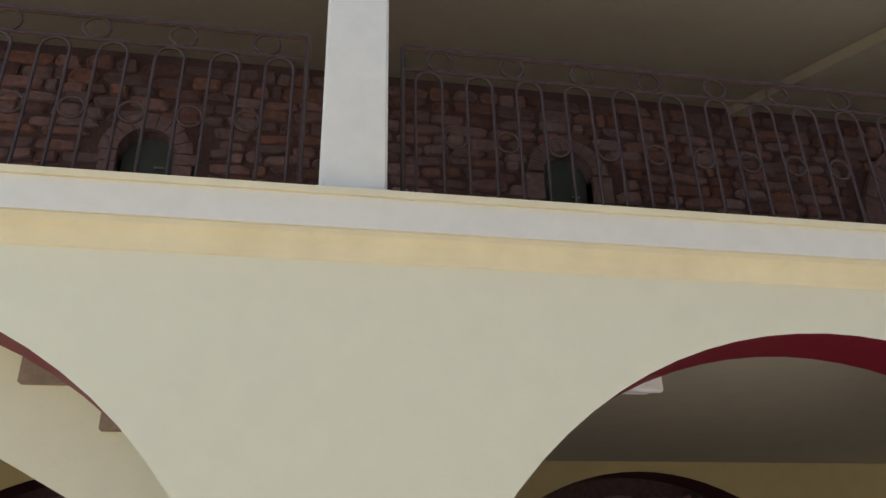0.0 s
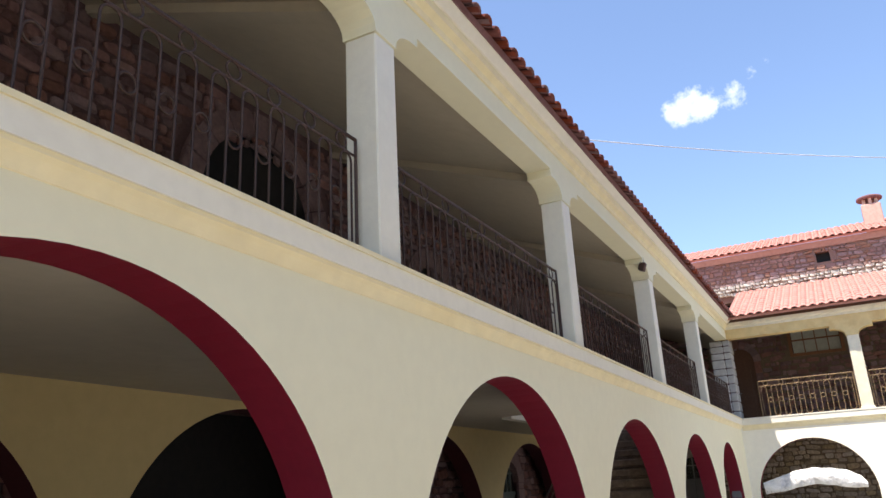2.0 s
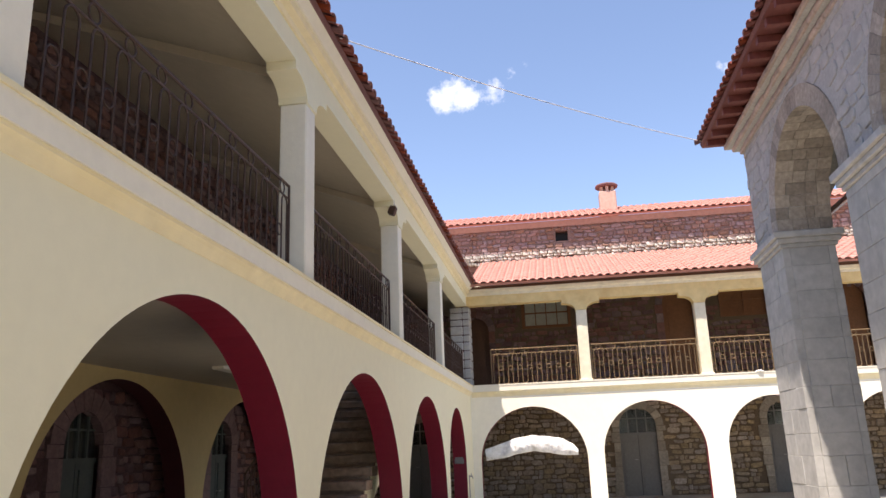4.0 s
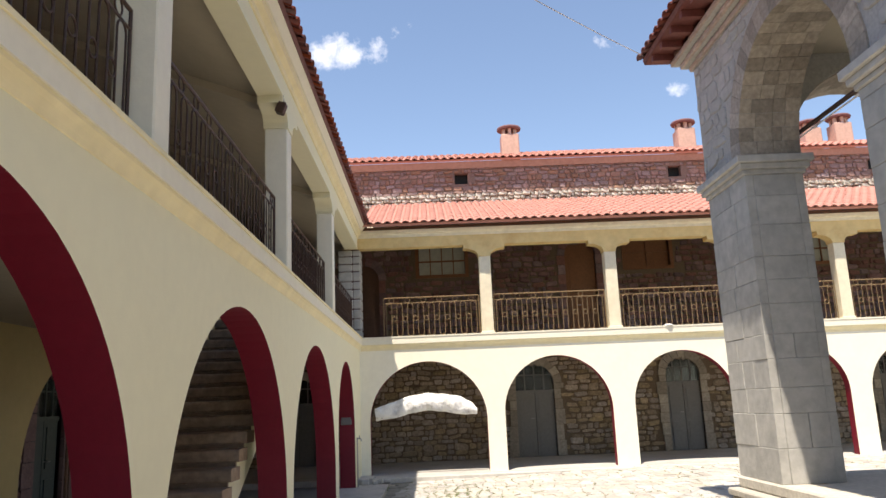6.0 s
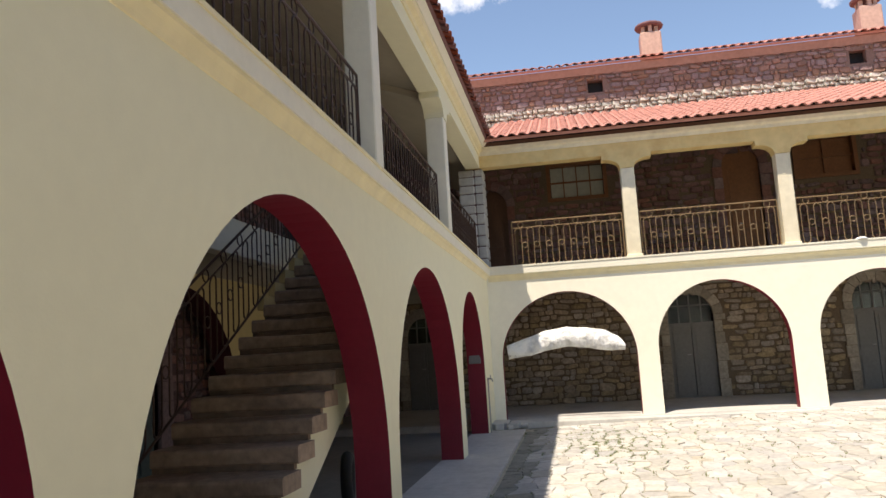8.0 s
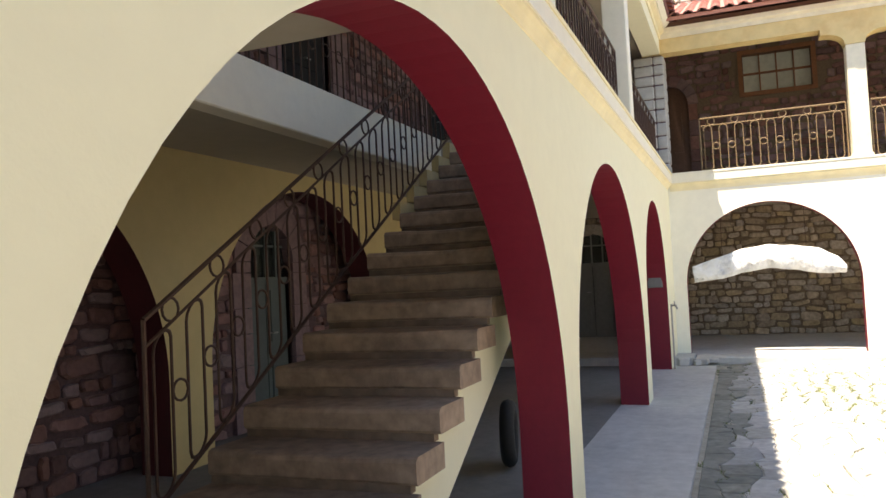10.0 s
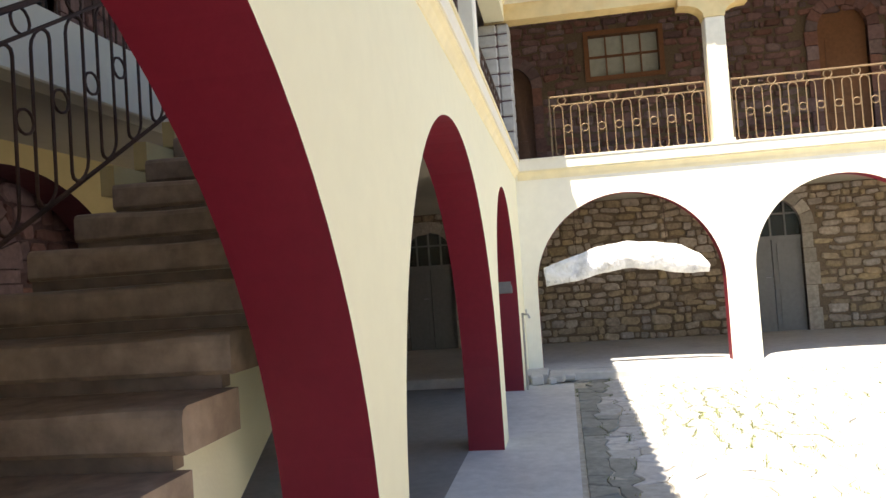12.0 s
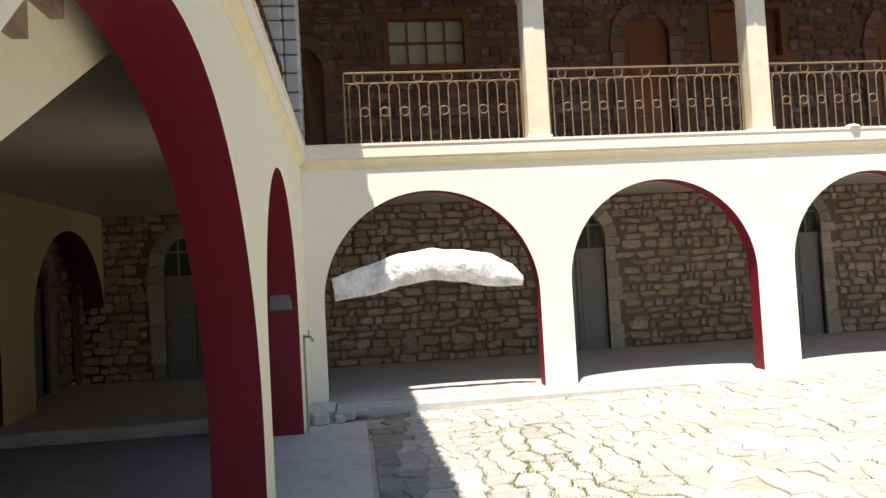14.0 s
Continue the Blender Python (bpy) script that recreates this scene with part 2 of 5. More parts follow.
M_PALE = mat("pale_limestone", (0.50, 0.47, 0.41), 0.9, grain=20, var=0.2, stain=0.3, stain_scale=5, bump=0.5, bump_scale=30, island=0.25)
M_PALE_P = mat("pale_limestone_slab", (0.52, 0.49, 0.43), 0.85, grain=20, var=0.15, stain=0.3, stain_scale=4, bump=0.35, bump_scale=30, rand=0.15)
M_CHIM = mat("pink_chimney_plaster", (0.55, 0.36, 0.29), 0.9, grain=14, var=0.12, stain=0.3, stain_scale=3)
M_VOUSS = mat("warm_voussoir_stone", (0.36, 0.315, 0.26), 0.9, grain=18, var=0.25, stain=0.45, stain_scale=5, bump=0.5, bump_scale=28, rand=0.26)
M_CORNICE = mat("beige_pink_cornice_stone", (0.46, 0.37, 0.31), 0.9, grain=16, var=0.18, stain=0.35, stain_scale=4, bump=0.4, bump_scale=26, rand=0.16)
M_EAVE = mat("dark_red_eave_wood", (0.17, 0.05, 0.04), 0.65, grain=18, var=0.18, stain=0.3, stain_scale=4, bump=0.15)
M_GLASS = bpy.data.materials.new("window_glass")
M_GLASS.use_nodes = True
_gb = M_GLASS.node_tree.nodes["Principled BSDF"]
_gb.inputs["Base Color"].default_value, _gb.inputs["Roughness"].default_value = (0.35, 0.42, 0.42, 1), 0.15
_gb.inputs["Transmission Weight"].default_value, _gb.inputs["IOR"].default_value = 0.9, 1.45

# ---- mesh helpers ----


class Shape:
    """A growing list of corners and faces."""

    def __init__(self):
        self.v, self.f = [], []

    def add(self, verts, faces):
        k = len(self.v)
        self.v += [tuple(p) for p in verts]
        self.f += [tuple(i + k for i in q) for q in faces]
        return self

    def box(self, x0, y0, z0, x1, y1, z1, bevel=0.0, m=None):
        if bevel <= 0:
            p = [(x, y, z) for z in (z0, z1) for y in (y0, y1) for x in (x0, x1)]
            q = [(0, 2, 3, 1), (4, 5, 7, 6), (0, 1, 5, 4), (1, 3, 7, 5), (3, 2, 6, 7), (2, 0, 4, 6)]
        else:
            b = min(bevel, (x1 - x0) * 0.45, (y1 - y0) * 0.45, (z1 - z0) * 0.45)
            p, q, idx = [], [], {}
            for i, x in enumerate((x0, x1)):
                for j, y in enumerate((y0, y1)):
                    for k, z in enumerate((z0, z1)):
                        sx, sy, sz = (b if not i else -b), (b if not j else -b), (b if not k else -b)
                        idx[i, j, k] = len(p)
                        p += [(x, y + sy, z + sz), (x + sx, y, z + sz), (x + sx, y + sy, z)]
                        s = (i + j + k) % 2
                        q.append(tuple(idx[i, j, k] + d for d in ((0, 1, 2) if s else (0, 2, 1))))
            g = lambda i, j, k, d: idx[i, j, k] + d
            for i in (0, 1):
                r = [g(i, 0, 0, 0), g(i, 1, 0, 0), g(i, 1, 1, 0), g(i, 0, 1, 0)]
                q.append(tuple(r if i else r[::-1]))
                r = [g(0, i, 0, 1), g(1, i, 0, 1), g(1, i, 1, 1), g(0, i, 1, 1)]
                q.append(tuple(r[::-1] if i else r))
                r = [g(0, 0, i, 2), g(1, 0, i, 2), g(1, 1, i, 2), g(0, 1, i, 2)]
                q.append(tuple(r if i else r[::-1]))
            for a in (0, 1):
                for c in (0, 1):
                    s = (a + c) % 2
                    e = [g(0, a, c, 1), g(1, a, c, 1), g(1, a, c, 2), g(0, a, c, 2)]
                    q.append(tuple(e if not s else e[::-1]))
                    e = [g(a, 0, c, 0), g(a, 1, c, 0), g(a, 1, c, 2), g(a, 0, c, 2)]
                    q.append(tuple(e[::-1] if not s else e))
                    e = [g(a, c, 0, 0), g(a, c, 1, 0), g(a, c, 1, 1), g(a, c, 0, 1)]
                    q.append(tuple(e if not s else e[::-1]))
        if m is not None:
            p = [tuple(m @ Vector(c)) for c in p]
        return self.add(p, q)

    def extrude(self, ring, a, b, axis="x"):
        """A closed outline in the plane across the axis, drawn from a to b."""
        n = len(ring)
        put = {"x": lambda t, c: (t, c[0], c[1]), "y": lambda t, c: (c[0], t, c[1]), "z": lambda t, c: (c[0], c[1], t)}[axis]
        p = [put(a, c) for c in ring] + [put(b, c) for c in ring]
        q = [(i, (i + 1) % n, n + (i + 1) % n, n + i) for i in range(n)]
        q += [tuple(range(n))[::-1], tuple(range(n, 2 * n))]
        return self.add(p, q)

    def tube(self, path, r, sides=6, closed=False):
        path = [Vector(p) for p in path]
        n = len(path)
        p, q = [], []
        for i, c in enumerate(path):
            a, b = path[(i - 1) % n if closed else max(i - 1, 0)], path[(i + 1) % n if closed else min(i + 1, n - 1)]
            t = (b - a).normalized()
            u = t.cross(Vector((0, 1, 0.013)))
            if u.length < 0.1:
                u = t.cross(Vector((1, 0, 0.02)))
            u.normalize()
            w = t.cross(u)
            p += [c + r * (u * math.cos(6.2832 * k / sides) + w * math.sin(6.2832 * k / sides)) for k in range(sides)]
        for i in range(n if closed else n - 1):
            j = (i + 1) % n
            q += [(i * sides + k, i * sides + (k + 1) % sides, j * sides + (k + 1) % sides, j * sides + k) for k in range(sides)]
        if not closed:
            q += [tuple(range(sides))[::-1], tuple(range((n - 1) * sides, n * sides))]
        return self.add(p, q)

    def lathe(self, outline, cx, cy, sides=16):
        p, q, n = [], [], len(outline)
        for k in range(sides):
            a = 6.2832 * k / sides
            p += [(cx + r * math.cos(a), cy + r * math.sin(a), z) for r, z in outline]
        for k in range(sides):
            j = (k + 1) % sides
            q += [(k * n + i, j * n + i, j * n + i + 1, k * n + i + 1) for i in range(n - 1)]
        return self.add(p, q)

    def mesh(self, name, material, smooth=False):
        me = bpy.data.meshes.new(name)
        me.from_pydata(self.v, [], self.f)
        bm = bmesh.new()
        bm.from_mesh(me)
        bmesh.ops.recalc_face_normals(bm, faces=bm.faces)
        bm.to_mesh(me)
        bm.free()
        me.materials.append(material)
        if smooth:
            me.shade_smooth()
        return me


def part(name, shape, material, parent=None, label="", smooth=False, at=None):
    me = shape.mesh(name, material, smooth) if isinstance(shape, Shape) else shape
    ob = new(name, me)
    if parent is not None:
        ob.parent = parent
    if at is not None:
        ob.matrix_basis = at
    if label:
        ob["label"] = label
    return ob


def thing(name, label, category, group="", kind="", at=None):
    ob = new(name)
    if at is not None:
        ob.matrix_basis = at
    return tagged(ob, label, category, group, kind)


def solid(name, shape, material, label, category, kind="", group="", smooth=False):
    return tagged(part(name, shape, material, smooth=smooth), label, category, group, kind)


RNG = random.Random(7)

# ---- plan ----
Z_UP = 3.15                      # gallery floor
Y_LEDGE, Y_WALL, Y_IN = 3.02, 3.09, 3.40     # north range: ledge edge, outer and inner face
X_LEDGE, X_WALL, X_IN = 22.33, 22.40, 22.63  # east range
Z_N, Z_E, Z_G = 0.045, 0.13, 0.02           # floors: north arcade, east arcade, court
W_START, S_END = -9.0, -20.0
N_COLS = [-3.0, 1.36, 5.57, 9.63, 13.92, 18.05]
N_ARCHES = [(-5.0, 1.74, 0.92), (-0.60, 1.74, 1.02), (3.29, 1.76, 0.91), (7.55, 1.84, 0.78), (11.75, 1.95, 0.56), (15.98, 1.90, 0.60), (19.68, 1.36, 1.12)]
E_COLS = [0.16, -2.76, -5.55, -8.15, -10.8, -13.5, -16.2]
E_ARCHES = [(1.58, 1.30, 1.27)] + [((a + b) / 2 - 0.03, (a - b) / 2 - 0.25, 2.59 - (a - b) / 2 + 0.25) for a, b in zip(E_COLS, E_COLS[1:])]
Y_BACK_N, X_BACK_E = 6.5, 26.1
Y_MID = 6.5
PITCH = 0.37


def arcade(arches, u0, u1, z0, z1, w0, w1, put, name, label):
    """A plastered wall with round arches through it; the undersides are painted."""
    wall, sof = Shape(), Shape()

    def face(s, pts):
        s.add([put(*c) for c in pts], [(0, 1, 2, 3)])
    edges = [u0]
    for c, r, zs in sorted(arches):
        edges += [c - r, c + r]
    edges.append(u1)
    for a, b in zip(edges[::2], edges[1::2]):
        for w in (w0, w1):
            face(wall, [(a, w, z0), (b, w, z0), (b, w, z1), (a, w, z1)])
    for end in (u0, u1):
        face(wall, [(end, w0, z0), (end, w1, z0), (end, w1, z1), (end, w0, z1)])
    face(wall, [(u0, w0, z1), (u1, w0, z1), (u1, w1, z1), (u0, w1, z1)])
    for c, r, zs in arches:
        n = 40
        curve = [(c - r * math.cos(math.pi * i / n), zs + r * math.sin(math.pi * i / n)) for i in range(n + 1)]
        for (ua, za), (ub, zb) in zip(curve, curve[1:]):
            for w in (w0, w1):
                face(wall, [(ua, w, za), (ub, w, zb), (ub, w, z1), (ua, w, z1)])
            face(sof, [(ua, w0, za), (ub, w0, zb), (ub, w1, zb), (ua, w1, za)])
        for u in (c - r, c + r):
            face(sof, [(u, w0, z0), (u, w1, z0), (u, w1, zs), (u, w0, zs)])
    ob = solid(name, wall, M_CREAM, label, "wall", "structure")
    return ob, sof


def north(u, w, z):
    return (u, w, z)


def east(u, w, z):
    return (w, u, z)


wall_n, sof = arcade(N_ARCHES, W_START, X_WALL, Z_N - 0.25, 2.93, Y_WALL, Y_IN, north, "wall_north", "cream plastered arcade wall with round arches")
part("arch_soffit", sof, M_RED, wall_n, "dark red painted undersides of the arches")
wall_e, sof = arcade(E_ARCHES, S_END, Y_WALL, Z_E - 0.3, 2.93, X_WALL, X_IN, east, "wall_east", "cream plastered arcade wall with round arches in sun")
# the sunlit wall swaps to the cream that is lightened for sun
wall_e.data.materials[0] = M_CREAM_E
part("arch_soffit", sof, M_RED, wall_e, "dark red painted undersides of the arches")

# ledges and mouldings along both galleries
ring = [(Y_LEDGE, 3.12), (Y_LEDGE, 2.985), (Y_IN, 2.985), (Y_IN, 3.12)]
solid("ledge_north", Shape().extrude(ring, W_START, X_LEDGE, "x"), M_WHITE, "white painted gallery ledge above the arches", "ledge", "structure")
ring = [(Y_LEDGE - 0.012, 3.15), (Y_LEDGE - 0.012, 3.121), (Y_IN, 3.121), (Y_IN, 3.15)]
solid("ledge_lip_north", Shape().extrude(ring, W_START, X_LEDGE - 0.013, "x"), M_YELLOW, "thin yellow lip on the gallery ledge", "trim", "structure")
cove = [(Y_WALL + 0.002, 2.875), (Y_WALL - 0.008, 2.88), (Y_WALL - 0.016, 2.905), (Y_WALL - 0.035, 2.94), (Y_LEDGE + 0.012, 2.96), (Y_LEDGE + 0.012, 2.984), (Y_WALL + 0.002, 2.984)]
solid("cornice_north", Shape().extrude(cove, W_START, X_LEDGE, "x"), M_YELLOW, "yellow moulding under the gallery ledge", "trim", "structure")
ring = [(X_LEDGE, 3.12), (X_LEDGE, 2.985), (X_IN, 2.985), (X_IN, 3.12)]
solid("ledge_east", Shape().extrude(ring, S_END, Y_IN, "y"), M_WHITE, "white painted gallery ledge above the sunlit arches", "ledge", "structure")
ring = [(X_LEDGE - 0.012, 3.15), (X_LEDGE - 0.012, 3.121), (X_IN, 3.121), (X_IN, 3.15)]
solid("ledge_lip_east", Shape().extrude(ring, S_END, Y_IN, "y"), M_WHITE, "thin pale lip on the gallery ledge", "trim", "structure")
cove = [(a - Y_WALL + X_WALL, b) for a, b in [(Y_WALL + 0.002, 2.85), (Y_WALL - 0.008, 2.855), (Y_WALL - 0.014, 2.90), (Y_WALL - 0.035, 2.94), (Y_LEDGE + 0.012, 2.96), (Y_LEDGE + 0.012, 2.984), (Y_WALL + 0.002, 2.984)]]
solid("cornice_east", Shape().extrude(cove, S_END, Y_WALL - 0.03, "y"), M_YELLOW, "yellow moulding under the sunlit gallery ledge", "trim", "structure")

# gallery floors, with the stair opening in the north one
STAIR_X0, STAIR_X1, STAIR_Y0, STAIR_Y1 = 12.4, 17.22, 3.50, 5.22
s = Shape()
s.box(W_START, Y_IN, 2.78, -1.2, Y_BACK_N, Z_UP)
s.box(-1.2, STAIR_Y1, 2.78, 2.3, Y_BACK_N, Z_UP)
s.box(2.3, Y_IN, 2.78, STAIR_X0, Y_BACK_N, Z_UP)
s.box(STAIR_X0, STAIR_Y1, 2.78, STAIR_X1, Y_BACK_N, Z_UP)
s.box(STAIR_X1, Y_IN, 2.78, X_BACK_E + 0.3, Y_BACK_N, Z_UP)
solid("gallery_floor_north", s, M_CEIL_LOW, "grey plastered gallery floor slab with a stair opening", "floor", "structure")
solid("gallery_floor_east", Shape().box(X_IN, S_END, 2.78, X_BACK_E, Y_IN, Z_UP), M_CEIL_LOW, "plastered gallery floor slab", "floor", "structure")

# columns, brackets, beams
COL_W = 0.27


def gallery_column(at, label, paint, bracket_paint):
    """A square column with a bracket that curves out to both sides under the beam."""
    c = thing("gallery_column", label, "column", "gallery columns", at=at)
    h = COL_W / 2
    part("shaft", Shape().box(-h, -h, 0, h, h, 1.78, 0.012), paint, c)
    part("base", Shape().box(-h - 0.02, -h - 0.02, 0, h + 0.02, h + 0.02, 0.05, 0.01), paint, c)
    out = [(-h - 0.01, 1.78)]
    half = 0.48
    for i in range(7):
        a = math.pi / 2 * i / 6
        out.append((-h - 0.01 - (half - h - 0.06) * (1 - math.cos(a)), 1.80 + 0.17 * math.sin(a)))
    out += [(-half, 1.97), (-half, 2.06)]
    out += [(-x, z) for x, z in out[::-1]]
    part("bracket", Shape().extrude(out, -h - 0.012, h + 0.012, "y"), bracket_paint, c, "curved plaster bracket")
    return c


first = gallery_column(pose(N_COLS[0], Y_WALL + COL_W / 2 + 0.01, Z_UP), "white square gallery column with a curved bracket", M_WHITE, M_CREAM)
for x in N_COLS[1:]:
    copy_thing(first, pose(x, Y_WALL + COL_W / 2 + 0.01, Z_UP))
first_e = gallery_column(pose(X_WALL + COL_W / 2 + 0.01, E_COLS[0], Z_UP, 0, 0, 90), "sunlit stained cream gallery column with an ochre bracket", M_COLUMN, M_OCHRE)
for y in E_COLS[1:]:
    copy_thing(first_e, pose(X_WALL + COL_W / 2 + 0.01, y, Z_UP, 0, 0, 90))

Z_BEAM = Z_UP + 2.06
beam = [(Y_WALL, Z_BEAM), (Y_WALL, Z_BEAM + 0.24), (Y_WALL + 0.29, Z_BEAM + 0.24), (Y_WALL + 0.29, Z_BEAM)]
solid("beam_north", Shape().extrude(beam, W_START, X_WALL + 0.05, "x"), M_CREAM, "cream plastered gallery beam", "beam", "structure")
crown = [(Y_WALL + 0.2, Z_BEAM + 0.241), (Y_WALL - 0.02, Z_BEAM + 0.241), (Y_WALL - 0.03, Z_BEAM + 0.30), (Y_WALL - 0.09, Z_BEAM + 0.33), (Y_WALL - 0.10, Z_BEAM + 0.40), (Y_WALL + 0.2, Z_BEAM + 0.40)]
solid("eave_moulding_north", Shape().extrude(crown, W_START, X_WALL, "x"), M_YELLOW, "yellow moulding under the eave", "trim", "structure")
crown2 = [(Y_WALL + 0.2, Z_BEAM + 0.401), (Y_WALL - 0.12, Z_BEAM + 0.401), (Y_WALL - 0.20, Z_BEAM + 0.50), (Y_WALL + 0.2, Z_BEAM + 0.50)]
solid("eave_board_north", Shape().extrude(crown2, W_START, X_WALL, "x"), M_WHITE, "pale eave board under the tiles", "trim", "structure")
sh = X_WALL - Y_WALL
solid("beam_east", Shape().extrude([(a + sh, b) for a, b in beam], S_END, Y_WALL + 0.3, "y"), M_OCHRE, "ochre-stained plastered gallery beam", "beam", "structure")
solid("eave_moulding_east", Shape().extrude([(a + sh, b) for a, b in crown], S_END, Y_WALL, "y"), M_COLUMN, "weathered cream moulding under the eave", "trim", "structure")
# dark brown colour paints the shadow gap below the tiles
solid("eave_board_east", Shape().extrude([(X_WALL + 0.2, Z_BEAM + 0.401), (X_WALL - 0.06, Z_BEAM + 0.401), (X_WALL - 0.07, Z_BEAM + 0.48), (X_WALL + 0.2, Z_BEAM + 0.48)], S_END, Y_WALL, "y"), M_WOOD_D, "eave board coloured dark brown for the shadow under the tiles", "trim", "structure")

# gallery ceilings, sloping up with the roof
def slope(s_, near, far, z, thick, a, b_, axis):
    rise = (far - near) * PITCH
    return s_.extrude([(near, z), (far, z + rise), (far, z + rise + thick), (near, z + thick)], a, b_, axis)


s = slope(Shape(), Y_WALL + 0.29, Y_BACK_N + 0.6, Z_BEAM + 0.12, 0.1, W_START, X_BACK_E + 1.0, "x")
for x in N_COLS:
    slope(s, Y_WALL + 0.29, Y_BACK_N, Z_BEAM + 0.02, 0.11, x - 0.1, x + 0.1, "x")
solid("ceiling_north", s, M_CEIL, "beige plastered sloping gallery ceiling with shallow beams", "ceiling", "structure")
solid("ceiling_east", slope(Shape(), X_WALL + 0.29, X_BACK_E + 0.3, Z_BEAM + 0.12, 0.1, S_END, Y_WALL + 0.29, "y"), M_CEIL, "beige plastered sloping gallery ceiling", "ceiling", "structure")

# added filler: stops sun leaking through the gap between the ceilings
solid("gable_corner", Shape().extrude([(X_WALL + 0.3, Z_BEAM + 0.13), (X_BACK_E + 0.3, Z_BEAM + 0.13), (X_BACK_E + 0.3, Z_BEAM + 0.13 + 3.7 * PITCH)], Y_WALL + 0.295, Y_WALL + 0.345, "y"), M_CEIL, "beige filler gable added to block sun between the gallery ceilings", "wall", "structure")

# floors
solid("floor_north", Shape().box(W_START, Y_WALL - 0.62, Z_N - 0.12, X_WALL - 0.9, Y_IN, Z_N), M_CONCRETE, "smooth grey concrete apron along the arcade", "floor", "structure")
# same concrete as the apron, coloured darker for the shade indoors
solid("floor_north_inner", Shape().box(W_START, Y_IN + 0.001, Z_N - 0.12, X_WALL - 0.9, Y_BACK_N + 1.4, Z_N), M_FLOOR_D, "grey concrete arcade floor with shade in its colour", "floor", "structure")
solid("floor_east", Shape().box(X_WALL - 0.12, S_END, Z_E - 0.25, X_BACK_E + 0.3, Y_BACK_N + 0.6, Z_E), M_CONCRETE, "pale concrete arcade floor", "floor", "structure")
solid("kerb_east", Shape().box(X_WALL - 0.5, S_END, Z_E - 0.25, X_WALL - 0.121, 2.79, Z_E - 0.005, 0.012), M_CONCRETE, "pale worn concrete kerb along the sunlit arcade", "kerb", "structure")
solid("step_corner", Shape().box(X_WALL - 0.78, 2.80, Z_N - 0.12, X_WALL - 0.122, Y_BACK_N + 0.6, Z_E + 0.03, 0.015), M_CONCRETE, "concrete step in the arcade corner", "step", "structure")


def ground_z(x, y):
    return Z_G + 0.02 * min(max(2.4 - y, 0), 5)


s = Shape()
ys = [60, 2.4, 1.0, -0.5, -2.6, -60]
for x in (-60, 80):
    s.v += [(x, y, ground_z(x, y) - 0.013) for y in ys]
s.f += [(i, i + 1, len(ys) + i + 1, len(ys) + i) for i in range(len(ys) - 1)]
g = 900
s.add([(-g, -g, Z_G - 0.4), (g, -g, Z_G - 0.4), (g, g, Z_G - 0.4), (-g, g, Z_G - 0.4)], [(0, 1, 2, 3)])
solid("ground", s, M_EARTH, "dry sandy earth between the paving stones", "ground", "structure")

# ---- rubble walls ----


def stone_shape(w, h, d, rng, k=8):
    """A roughly squared stone: cut corners, a raised front and its flanks."""
    p, q, ring = [], [], []
    for sx, sz in ((-1, -1), (1, -1), (1, 1), (-1, 1)):
        cu, cz = rng.uniform(0.12, 0.48), rng.uniform(0.16, 0.60)
        ox, oz = rng.uniform(0.84, 1.04), rng.uniform(0.80, 1.06)
        a, b = (sx * ox, sz * (oz - cz)), (sx * (ox - cu), sz * oz)
        ring += [b, a] if sx * sz < 0 else [a, b]
    for inset, depth in ((1.0, 0.0), (0.97, d * 0.6), (0.80, d)):
        p += [(w / 2 * c * inset, -depth * (1 - 0.12 * ((i * 5) % 3)), h / 2 * s_ * inset) for i, (c, s_) in enumerate(ring)]
    for r in (0, 1):
        q += [(r * k + i, r * k + (i + 1) % k, (r + 1) * k + (i + 1) % k, (r + 1) * k + i) for i in range(k)]
    q.append(tuple(range(2 * k, 3 * k)))
    return p, q


def rubble_layout(u0, u1, z0, z1, rng, hmin=0.10, hmax=0.2, wmin=0.14, wmax=0.42, gap=0.012, skip=None):
    """Stones in uneven courses; skip(u, z) leaves openings free."""
    z = z0
    while z < z1 - 0.03:
        h = min(rng.choice((rng.uniform(hmin, hmax), rng.uniform(hmin, (hmin + hmax) / 2))), z1 - z)
        u = u0 + rng.uniform(0.0, 0.05)
        while u < u1:
            w = rng.uniform(wmin, wmax) if rng.random() < 0.75 else rng.uniform(wmin * 0.6, wmin * 1.1)
            w = min(w, u1 - u)
            tall = h * rng.uniform(0.78, 1.14)
            cu, cz = u + w / 2, z + h / 2 + rng.uniform(-0.02, 0.02)
            if w > 0.05 and (skip is None or not skip(cu, cz, w, h)):
                yield cu, cz, w - gap, tall - gap
            u += w
        z += h


STONE_MESHES = []
for i in range(16):
    p, q = stone_shape(1, 1, 1, RNG)
    STONE_MESHES.append(Shape().add(p, q))


